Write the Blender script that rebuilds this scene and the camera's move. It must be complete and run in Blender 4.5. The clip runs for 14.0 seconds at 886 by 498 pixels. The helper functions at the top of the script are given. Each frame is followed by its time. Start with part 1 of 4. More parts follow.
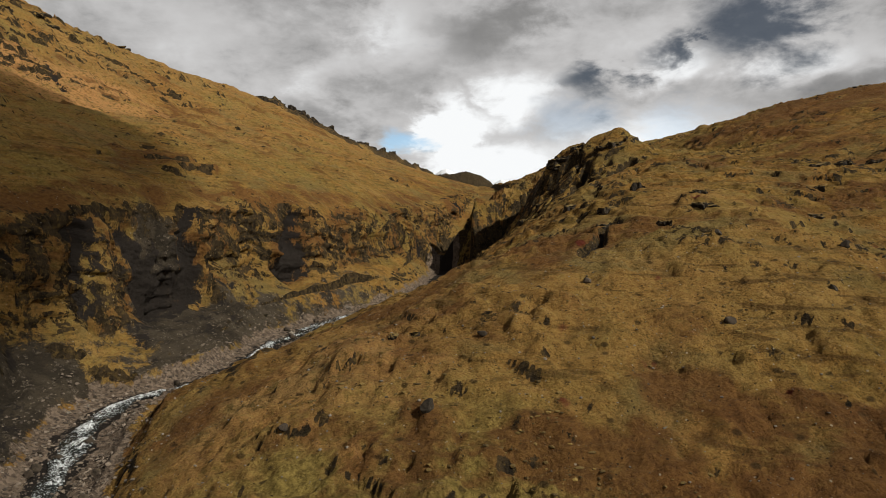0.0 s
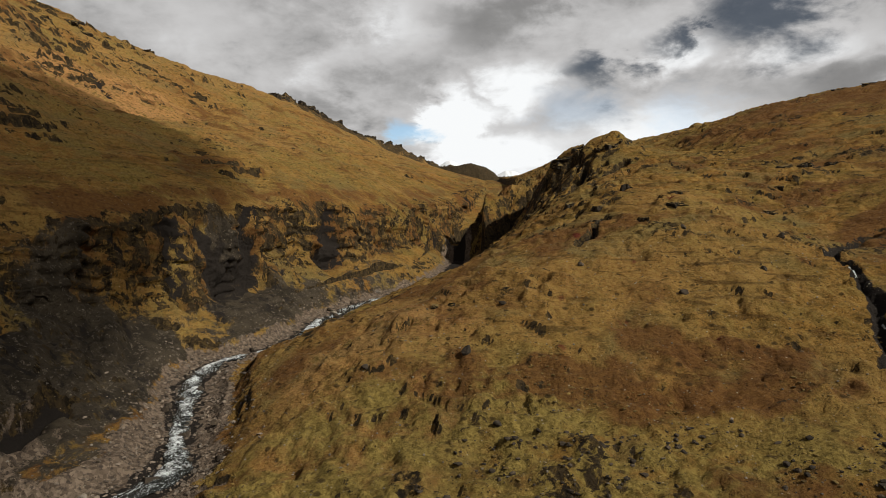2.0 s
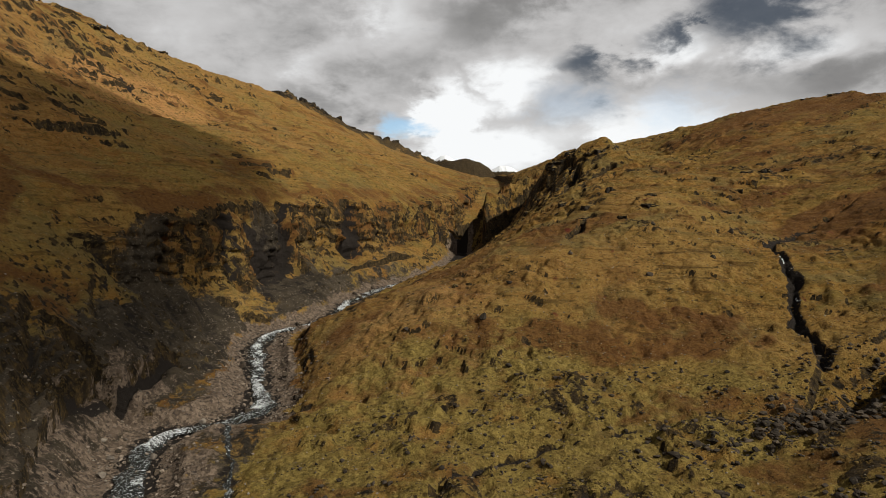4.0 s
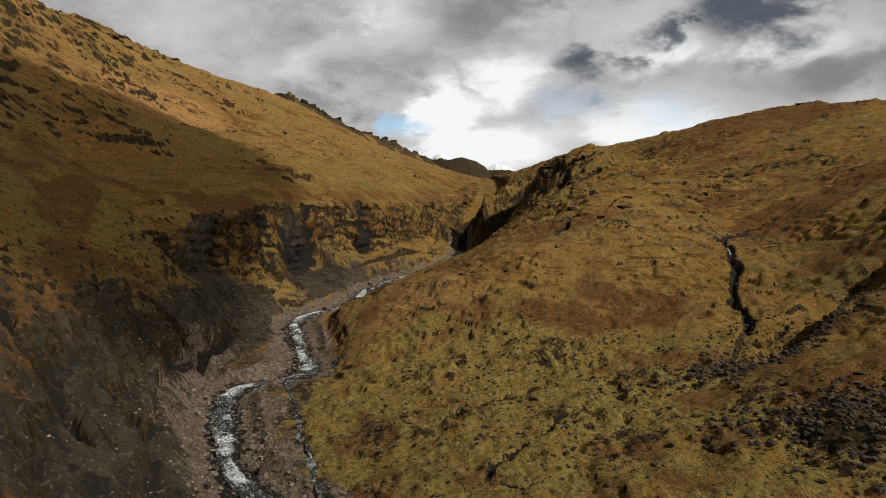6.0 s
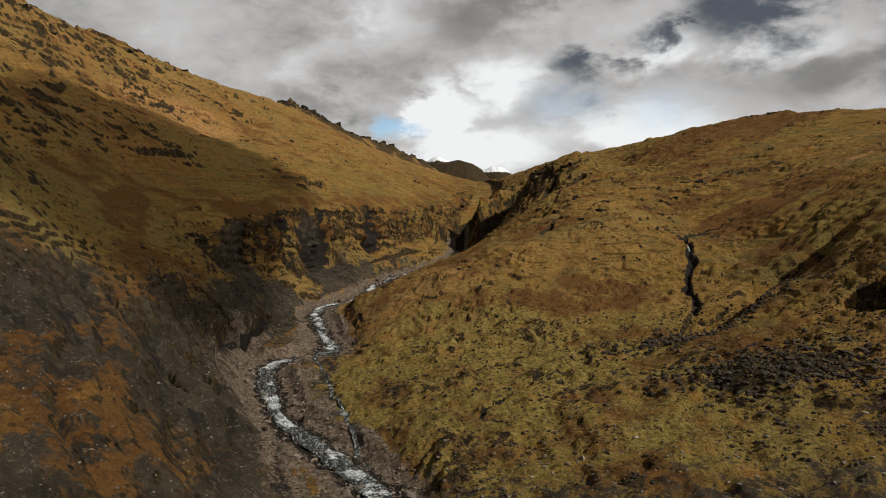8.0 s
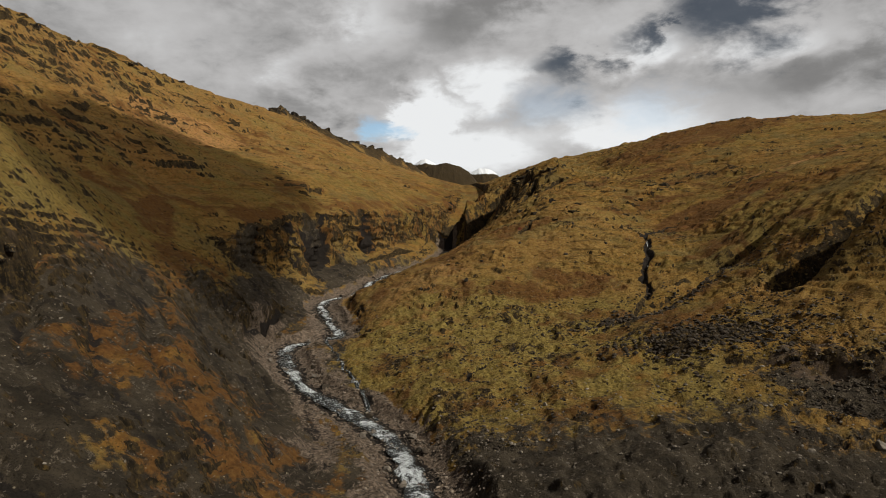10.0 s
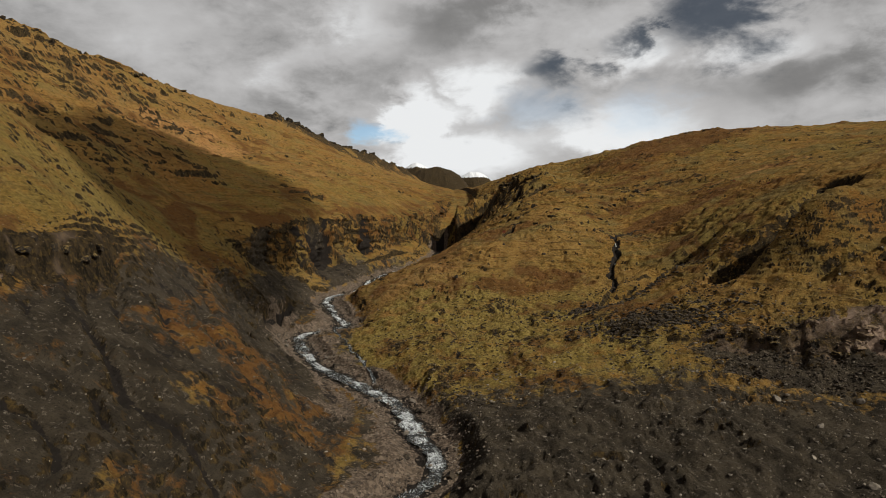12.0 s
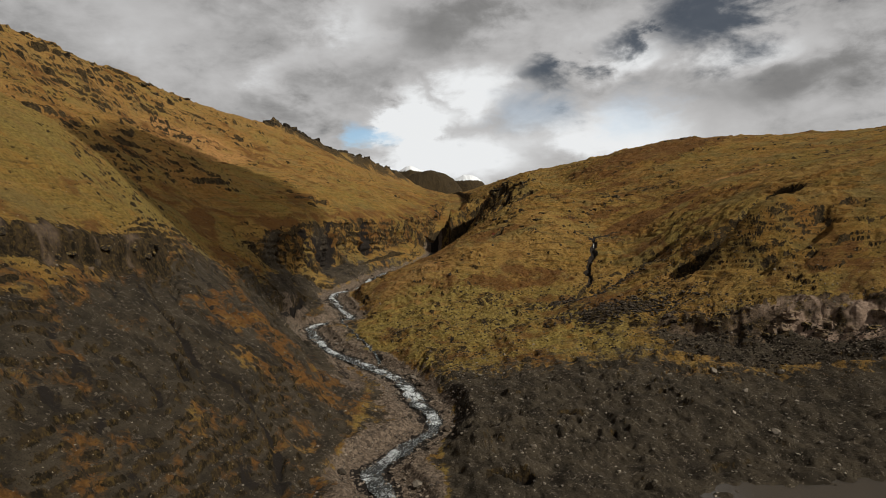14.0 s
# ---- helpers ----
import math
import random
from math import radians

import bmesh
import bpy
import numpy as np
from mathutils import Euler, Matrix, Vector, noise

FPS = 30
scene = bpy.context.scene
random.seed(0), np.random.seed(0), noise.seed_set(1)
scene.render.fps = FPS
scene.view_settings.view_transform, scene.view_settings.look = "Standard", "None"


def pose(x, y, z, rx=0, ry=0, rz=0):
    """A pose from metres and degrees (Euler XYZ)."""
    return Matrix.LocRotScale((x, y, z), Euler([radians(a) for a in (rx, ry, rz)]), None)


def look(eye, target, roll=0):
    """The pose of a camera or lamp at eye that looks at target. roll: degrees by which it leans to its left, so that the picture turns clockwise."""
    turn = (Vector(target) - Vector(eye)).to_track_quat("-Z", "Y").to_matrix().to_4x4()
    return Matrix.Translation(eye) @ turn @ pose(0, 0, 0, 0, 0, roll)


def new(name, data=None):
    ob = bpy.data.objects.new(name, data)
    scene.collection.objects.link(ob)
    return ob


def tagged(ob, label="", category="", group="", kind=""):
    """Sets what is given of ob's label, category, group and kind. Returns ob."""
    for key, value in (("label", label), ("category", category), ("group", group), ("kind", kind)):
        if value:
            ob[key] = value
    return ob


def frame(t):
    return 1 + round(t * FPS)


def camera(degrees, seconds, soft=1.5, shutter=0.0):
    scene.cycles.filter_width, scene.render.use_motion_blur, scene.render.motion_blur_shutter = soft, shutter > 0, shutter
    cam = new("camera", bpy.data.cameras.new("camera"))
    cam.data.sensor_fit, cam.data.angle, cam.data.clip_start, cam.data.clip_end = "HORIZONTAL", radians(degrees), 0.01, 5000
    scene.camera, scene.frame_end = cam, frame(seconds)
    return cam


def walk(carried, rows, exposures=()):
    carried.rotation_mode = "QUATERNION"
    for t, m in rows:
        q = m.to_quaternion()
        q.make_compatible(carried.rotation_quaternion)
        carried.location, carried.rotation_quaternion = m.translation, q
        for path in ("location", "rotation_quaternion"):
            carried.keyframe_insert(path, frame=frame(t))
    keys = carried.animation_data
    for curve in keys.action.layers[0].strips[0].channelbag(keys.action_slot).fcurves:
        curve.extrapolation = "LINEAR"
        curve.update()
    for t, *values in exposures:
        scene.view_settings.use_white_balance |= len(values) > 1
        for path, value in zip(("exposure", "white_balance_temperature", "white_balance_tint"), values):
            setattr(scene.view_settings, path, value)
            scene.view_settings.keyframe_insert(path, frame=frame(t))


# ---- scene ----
cam = camera(70.7, 14.0, soft=0.7)
METRES, EYE, TILT, LEAN, TURN = 120.0, 40.0, -0.7, -0.6, 0.0
ROWS = [
    (0.0, 0.0, 0.0, 0.0, 0.0, 0.0, -0.0),
    (0.5, -0.0047, -0.0316, 0.0004, 0.15, -0.14, -0.01),
    (1.0, -0.0101, -0.0671, 0.0007, 0.28, -0.32, 0.05),
    (1.5, -0.0156, -0.1004, 0.0007, 0.36, -0.55, 0.16),
    (2.0, -0.0217, -0.1377, 0.0007, 0.39, -0.81, 0.3),
    (2.5, -0.0279, -0.1726, 0.0003, 0.26, -1.03, 0.32),
    (3.0, -0.035, -0.2106, -0.0001, 0.12, -1.18, 0.2),
    (5.5, -0.0647, -0.3947, -0.0015, -0.58, -1.44, 0.0),
    (6.0, -0.0672, -0.4324, -0.0022, -0.61, -1.5, 0.08),
    (6.5, -0.0693, -0.4666, -0.003, -0.62, -1.51, 0.19),
    (7.0, -0.0705, -0.5029, -0.0038, -0.65, -1.44, 0.27),
    (7.5, -0.0721, -0.536, -0.004, -0.74, -1.4, 0.35),
    (8.0, -0.0741, -0.5724, -0.0044, -0.87, -1.31, 0.43),
    (10.5, -0.0819, -0.7487, -0.0088, -2.19, -1.03, 1.28),
    (11.0, -0.0841, -0.7862, -0.0091, -2.4, -0.92, 1.29),
    (11.5, -0.0858, -0.8199, -0.0094, -2.61, -0.89, 1.35),
    (12.0, -0.0877, -0.8554, -0.0097, -2.74, -0.86, 1.31),
    (12.5, -0.0898, -0.8873, -0.0104, -2.91, -0.8, 1.3),
    (13.0, -0.0928, -0.9222, -0.0108, -3.05, -0.75, 1.31),
    (13.5, -0.0949, -0.9554, -0.0118, -3.19, -0.7, 1.35),
    (14.0, -0.0973, -0.9936, -0.0126, -3.32, -0.62, 1.4),
]
walk(cam, [(t, pose(0, 0, EYE, TILT, LEAN, TURN) @ pose(METRES * x, METRES * y, METRES * z, 90 + pitch, roll, yaw)) for t, x, y, z, yaw, pitch, roll in ROWS],
     [(0.0, 0.0), (3.0, 0.0), (7.0, -0.08), (10.5, -0.19), (14.0, -0.19)])

# ---- light: sun from behind the right shoulder, broken cloud ----
SUN_AZ, SUN_EL = 121.0, 41.0  # degrees clockwise from +y, degrees above the horizon
sun = new("sun", bpy.data.lights.new("sun", "SUN"))
sun.data.energy, sun.data.angle, sun.data.color = 4.6, radians(0.6), (1.0, 0.95, 0.84)
sun_way = Vector((math.sin(radians(SUN_AZ)) * math.cos(radians(SUN_EL)), math.cos(radians(SUN_AZ)) * math.cos(radians(SUN_EL)), math.sin(radians(SUN_EL))))
sun.matrix_world = look(sun_way * 200, (0, 0, 0))


class Nodes:
    """A short way to write node trees."""

    def __init__(self, tree):
        self.tree = tree
        tree.nodes.clear()

    def add(self, kind, ins=None, **props):
        nd = self.tree.nodes.new(kind)
        for k, v in props.items():
            setattr(nd, k, v)
        for k, v in (ins or {}).items():
            if isinstance(v, bpy.types.NodeSocket):
                self.tree.links.new(v, nd.inputs[k])
            else:
                nd.inputs[k].default_value = v
        return nd

    def noise(self, vec, scale, detail=4.0, rough=0.55, distortion=0.0):
        return self.add("ShaderNodeTexNoise", {"Vector": vec, "Scale": scale, "Detail": detail, "Roughness": rough, "Distortion": distortion}).outputs["Fac"]

    def math(self, op, a, b=0.0, c=0.0, clamp=False):
        return self.add("ShaderNodeMath", {0: a, 1: b, 2: c}, operation=op, use_clamp=clamp).outputs[0]

    def ramp(self, fac, lo, hi, a=0.0, b=1.0):
        return self.add("ShaderNodeMapRange", {"Value": fac, "From Min": lo, "From Max": hi, "To Min": a, "To Max": b}, interpolation_type="SMOOTHSTEP").outputs[0]

    def mix(self, fac, a, b, blend="MIX"):
        nd = self.add("ShaderNodeMix", data_type="RGBA", blend_type=blend)
        for k, v in ((0, fac), (6, a), (7, b)):
            if isinstance(v, bpy.types.NodeSocket):
                self.tree.links.new(v, nd.inputs[k])
            else:
                nd.inputs[k].default_value = v if k == 0 else (*v, 1.0)[:4]
        return nd.outputs[2]

    def stretch(self, vec, x, y, z):
        return self.add("ShaderNodeVectorMath", {0: vec, 1: (x, y, z)}, operation="MULTIPLY").outputs[0]

    def attr(self, name):
        return self.add("ShaderNodeAttribute", attribute_name=name).outputs["Fac"]


# sky: slate blue and pale blue between banks of grey and white cloud
world = bpy.data.worlds.new("sky")
scene.world = world
world.use_nodes = True
w = Nodes(world.node_tree)
sky = w.add("ShaderNodeTexSky", sky_type="NISHITA", sun_disc=False, sun_elevation=radians(SUN_EL), sun_rotation=radians(SUN_AZ), altitude=300.0)
way = w.add("ShaderNodeTexCoord").outputs["Generated"]
split = w.add("ShaderNodeSeparateXYZ", {0: way})
up = w.math("MAXIMUM", split.outputs[2], 0.0)
drift = w.stretch(way, 1.0, 1.0, 1.9)
bank = w.noise(drift, 4.0, 5.0, 0.52, 0.25)
billow = w.noise(drift, 9.0, 8.0, 0.58, 0.25)
wisp = w.noise(drift, 26.0, 6.0, 0.6, 0.3)
# bearing and height in degrees, ruffled by the billows
bearing = w.math("DEGREES", w.math("ARCTAN2", split.outputs[0], split.outputs[1]))
height = w.math("DEGREES", w.math("ARCSINE", split.outputs[2]))
ruffle = w.math("ADD", w.math("SUBTRACT", billow, 0.5), w.math("MULTIPLY", w.math("SUBTRACT", wisp, 0.5), 0.4))
ruffle2 = w.math("ADD", w.math("SUBTRACT", bank, 0.5), w.math("MULTIPLY", w.math("SUBTRACT", wisp, 0.5), 0.3))
chart = w.add("ShaderNodeCombineXYZ", {0: w.math("MULTIPLY_ADD", ruffle, 11.0, bearing), 1: w.math("MULTIPLY_ADD", ruffle2, 7.0, height), 2: 0.0}).outputs[0]


def bankside(az, el, wide, tall, tilt=0.0, core=0.25):
    """1 in the middle of an oval of sky, 0 at its rim; degrees, bearing clockwise from +y."""
    spot = w.add("ShaderNodeMapping", {"Vector": chart, "Location": (az, el, 0), "Rotation": (0, 0, radians(tilt)), "Scale": (wide, tall, 1)}, vector_type="TEXTURE").outputs[0]
    return w.ramp(w.add("ShaderNodeVectorMath", {0: spot}, operation="LENGTH").outputs["Value"], 1.0, core)


def total(first, *more):
    for m in more:
        first = w.math("ADD", first, m)
    return first


def times(k, v):
    return w.math("MULTIPLY", v, k)


slate = w.math("MAXIMUM", w.math("MAXIMUM", bankside(27.5, 18.6, 12.0, 6.4, 12, 0.0), bankside(13.2, 14.6, 6.5, 2.8, 8, 0.0)), w.math("MAXIMUM", times(0.8, bankside(19.5, 16.6, 5.0, 2.4, 25, 0.0)), bankside(33.0, 21.5, 6.0, 4.0)))
azure = w.math("MAXIMUM", bankside(-3.6, 9.3, 3.6, 1.7, 0), times(0.35, w.math("MAXIMUM", bankside(11.5, 11.0, 5.0, 2.6, 0, 0.0), bankside(20.0, 10.5, 5.0, 2.2, 0, 0.0))))
white = total(times(0.95, bankside(0.5, 10.5, 4.5, 3.4)), times(0.8, bankside(4.0, 6.5, 11.0, 4.2)), times(0.38, bankside(-5.0, 17.5, 4.5, 6.0, -30, 0.0)), times(0.28, bankside(-10.0, 14.3, 5.0, 2.2, 15, 0.0)), times(0.6, bankside(7.0, 13.0, 5.5, 3.0, 15)), times(0.55, bankside(20.0, 14.5, 5.0, 2.2, 20)), times(0.55, bankside(18.0, 9.0, 10.0, 3.6)), times(0.35, bankside(29.0, 14.5, 7.0, 1.6, 5)))
grey = total(times(0.55, bankside(4.5, 18.3, 8.0, 3.0, 5)), times(0.30, bankside(-15.0, 19.5, 10.0, 4.0)), times(0.55, bankside(33.0, 12.2, 8.5, 3.0, 8)), times(0.35, bankside(-12.0, 10.5, 6.0, 2.5)), times(0.4, bankside(-1.0, 8.5, 2.2, 0.7)))
light = total(times(0.9, w.math("SUBTRACT", bank, 0.5)), times(0.75, w.math("SUBTRACT", billow, 0.5)), times(0.30, w.math("SUBTRACT", wisp, 0.5)))
tone = w.math("ADD", w.math("SUBTRACT", w.math("ADD", light, white), times(0.45, grey)), 0.36, clamp=True)
puff = w.mix(w.ramp(tone, 0.0, 0.5), (2.7, 2.65, 2.6), (6.1, 6.0, 5.95))
puff = w.mix(w.ramp(tone, 0.40, 1.15), puff, (11.0, 11.2, 11.3))
puff = w.mix(w.ramp(up, 0.38, 0.62, 0.0, 0.85), puff, (1.1, 1.1, 1.2))
deep = w.mix(1.0, sky.outputs[0], (0.34, 0.30, 0.27), "MULTIPLY")
pale = w.mix(1.0, sky.outputs[0], (1.5, 1.7, 1.75), "MULTIPLY")
heaven = w.mix(times(0.8, azure), puff, pale)
heaven = w.mix(times(0.9, w.ramp(w.math("SUBTRACT", slate, total(times(2.2, w.math("SUBTRACT", billow, 0.42)), times(0.8, w.math("SUBTRACT", wisp, 0.5)))), 0.05, 0.80)), heaven, deep)
back = w.add("ShaderNodeBackground", {"Color": heaven, "Strength": 0.09})
w.add("ShaderNodeOutputWorld", {"Surface": back.outputs[0]})


STATIONS = [-150, -80, -60, -45, -30, -15, 0, 15, 30, 45, 60, 75, 95, 120, 145, 175, 215, 270, 340]
LINES = []


def breakline(xs, zs):
    """One line of the relief along the valley: its x (one number where it runs straight) and height at each station."""
    LINES.append((np.broadcast_to(np.array(xs, float), (len(STATIONS),)), np.array(zs, float)))


breakline(-420.0, [176.5, 195.8, 201.3, 205, 207.9, 210.1, 211.3, 211.7, 211.3, 210.2, 208.8, 207.3, 205.8, 205.1, 204.9, 204.9, 205, 205.1, 205.1])  # far left
breakline(-235.0, [131.3, 135.7, 136.5, 137.2, 138, 138.9, 139.7, 140.1, 140.5, 141.2, 142.3, 143.8, 146, 148, 149.4, 150.5, 151.9, 154.8, 159.5])  # left shoulder
breakline(-170.0, [107.2, 108.4, 108.9, 109.3, 109.9, 110.7, 111.4, 111.6, 111.8, 112.3, 113.1, 114.3, 116.7, 120.4, 124, 126.6, 128.8, 133.8, 138.7])  # left crest
breakline(-125.0, [84.9, 85.9, 86.1, 86.4, 86.6, 86.6, 86.6, 87, 87.4, 87.8, 88.1, 88.3, 88.3, 88.4, 89.5, 92.7, 98.9, 111.3, 125.7])  # left upper
breakline(-92.0, [64.9, 66.7, 67.4, 68, 68.4, 68.3, 67.9, 67.5, 66.9, 66.4, 66.4, 67.1, 68.5, 70.1, 72.2, 75.7, 82.3, 95.1, 112.8])  # left middle
breakline([-77, -74, -73, -72, -71.5, -72.5, -73.5, -74, -74.5, -74.5, -73.5, -69.5, -65.5, -62, -53.5, -50.5, -46.5, -43, -42], [54.3, 54.8, 55.1, 55.7, 56.7, 57.7, 57.8, 56.7, 53.7, 51.7, 51.8, 53.5, 56.7, 60.1, 62.7, 65.9, 71, 78.6, 89])  # above rim
breakline([-62, -56, -54, -52, -51, -53, -55, -56, -57, -56, -51, -43, -36.5, -23, -13, -6, 1, 8, 10], [43.3, 41.7, 40.6, 39.9, 40.6, 42.2, 41.4, 39, 37.8, 38.8, 41.2, 42, 43.8, 45.8, 47, 49.5, 55, 62.5, 72])  # cliff rim
breakline([-52, -47, -46, -45.5, -45, -46, -47, -48, -48, -48.5, -48, -41, -34.2, -20, -9.0, -2, 6, 13, 15], [32.3, 32.7, 32.6, 33.1, 34.2, 34.5, 33.3, 32.3, 32, 33, 32.2, 31.8, 33.2, 35.8, 39, 44.5, 53, 61, 71])  # cliff foot
breakline([-41, -36.5, -34, -32.8, -31.5, -32.5, -36, -40.5, -42, -40.8, -43.5, -36.8, -29.5, -13.5, -6.8, -1.5, 6.5, 15, 17], [20, 22.4, 23.3, 24.8, 25.3, 24.2, 23.5, 24.4, 26.1, 27.7, 27.8, 28.5, 29.9, 32.5, 35.6, 41.5, 51.5, 60, 70.2])  # scree
breakline([-30, -26, -22, -20, -18, -19, -25, -33, -36, -33, -37, -30, -25, -10, -4, 0, 8, 17, 19], [13.3, 13.8, 13.9, 14.8, 15.6, 16, 16.9, 18.9, 20.8, 22.4, 23.9, 25.8, 27.2, 29.8, 32.7, 38.5, 50.5, 59.5, 69.8])  # left bank
breakline([-4, -4, -8, -8, -5.5, -9, -15, -23, -23, -24.5, -28, -22, -18, -2, 3, 4, 12, 21, 23], [13, 13.5, 13.7, 14.3, 15, 15.8, 16.9, 18.6, 20.1, 21.7, 23.5, 25.1, 27, 29.8, 32.4, 38, 50, 59.5, 70])  # right bank
breakline([0, 0, -4, -4, -3, -6.5, -12, -19, -19, -21.5, -25, -19, -15, 3, 13, 13, 19, 26, 27], [10.6, 12.7, 14.3, 16, 17.1, 17.2, 17.9, 19.3, 21.4, 24.1, 25.5, 26.4, 27.9, 34.2, 40.5, 46.9, 53.6, 60.7, 69.1])  # bank top
breakline([9.9, 9.9, 7.2, 7.2, 7.9, 5.5, 1.9, -2.8, -2.8, -4.5, -6.8, -2.8, -0.1, 11.9, 18.6, 18.6, 22.6, 27.3, 28], [10.7, 12.4, 13.7, 15.6, 17.6, 18.9, 20.4, 21.9, 25.8, 31.1, 33, 33.3, 34.2, 40, 46.2, 52.5, 58.3, 64.3, 71.5])  # terrace low
breakline([19.8, 19.8, 18.4, 18.4, 18.8, 17.6, 15.7, 13.3, 13.3, 12.5, 11.3, 13.3, 14.7, 20.8, 24.2, 24.2, 26.3, 28.6, 29], [10.8, 11.6, 12.8, 15.1, 18, 20.5, 22.1, 23.3, 27, 34.4, 39.3, 41.6, 43.7, 47.8, 52.4, 56.5, 60.8, 65.6, 71.5])  # terrace high
breakline(30.0, [10.8, 11.1, 12.3, 14.8, 17.5, 22.3, 26, 26.8, 28.4, 35.2, 41.9, 46.4, 49.9, 53.7, 57.5, 59.8, 62.5, 66, 70.5])  # right slope a
breakline(45.0, [11.1, 11.6, 12.5, 14.9, 19.2, 26.7, 30.6, 32.2, 33.6, 35.9, 39.3, 44.3, 50.9, 57.4, 62.7, 66.9, 69.6, 72.3, 75.4])  # right slope b
breakline(62.0, [13.6, 15.1, 16.6, 20.1, 26.3, 34.1, 41.7, 44.5, 44.6, 44.5, 45.5, 47.4, 52.1, 59, 66.2, 72.1, 75.5, 77.4, 79.3])  # right slope c
breakline(88.0, [18, 26.3, 29.7, 33.5, 38.8, 44.8, 50.6, 54.4, 55.7, 55.1, 55.1, 56.4, 59.6, 65.4, 72.3, 78.3, 81.1, 81.7, 81.9])  # right slope d
breakline(125.0, [26.4, 40, 44.4, 47.9, 51.8, 56, 59.5, 62, 63.1, 63, 63, 64.5, 67.8, 73.5, 79.8, 84.5, 85, 84.7, 84.2])  # right upper
breakline(190.0, [42.7, 57.1, 61.1, 64.2, 67.3, 70.4, 72.9, 73.7, 73.8, 73.9, 74.3, 75.8, 78.4, 81.5, 83.7, 85.7, 87.1, 88.6, 90.5])  # right crest
breakline(400.0, [95.1, 105.1, 107.2, 107.7, 107.3, 106.4, 105.5, 105.6, 106.1, 106.9, 107.7, 108.4, 109.1, 109.7, 110.4, 111.1, 111.7, 111.9, 112])  # far right


# ---- materials ----
def material(name):
    mat = bpy.data.materials.new(name)
    mat.use_nodes = True
    return mat, Nodes(mat.node_tree)


def finish(nd, colour, rough, bump, strength=0.6, distance=0.1, spec=0.3):
    b = nd.add("ShaderNodeBump", {"Height": bump, "Strength": strength, "Distance": distance}).outputs[0]
    s = nd.add("ShaderNodeBsdfPrincipled", {"Base Color": colour, "Roughness": rough, "Normal": b, "Specular IOR Level": spec})
    nd.add("ShaderNodeOutputMaterial", {"Surface": s.outputs[0]})


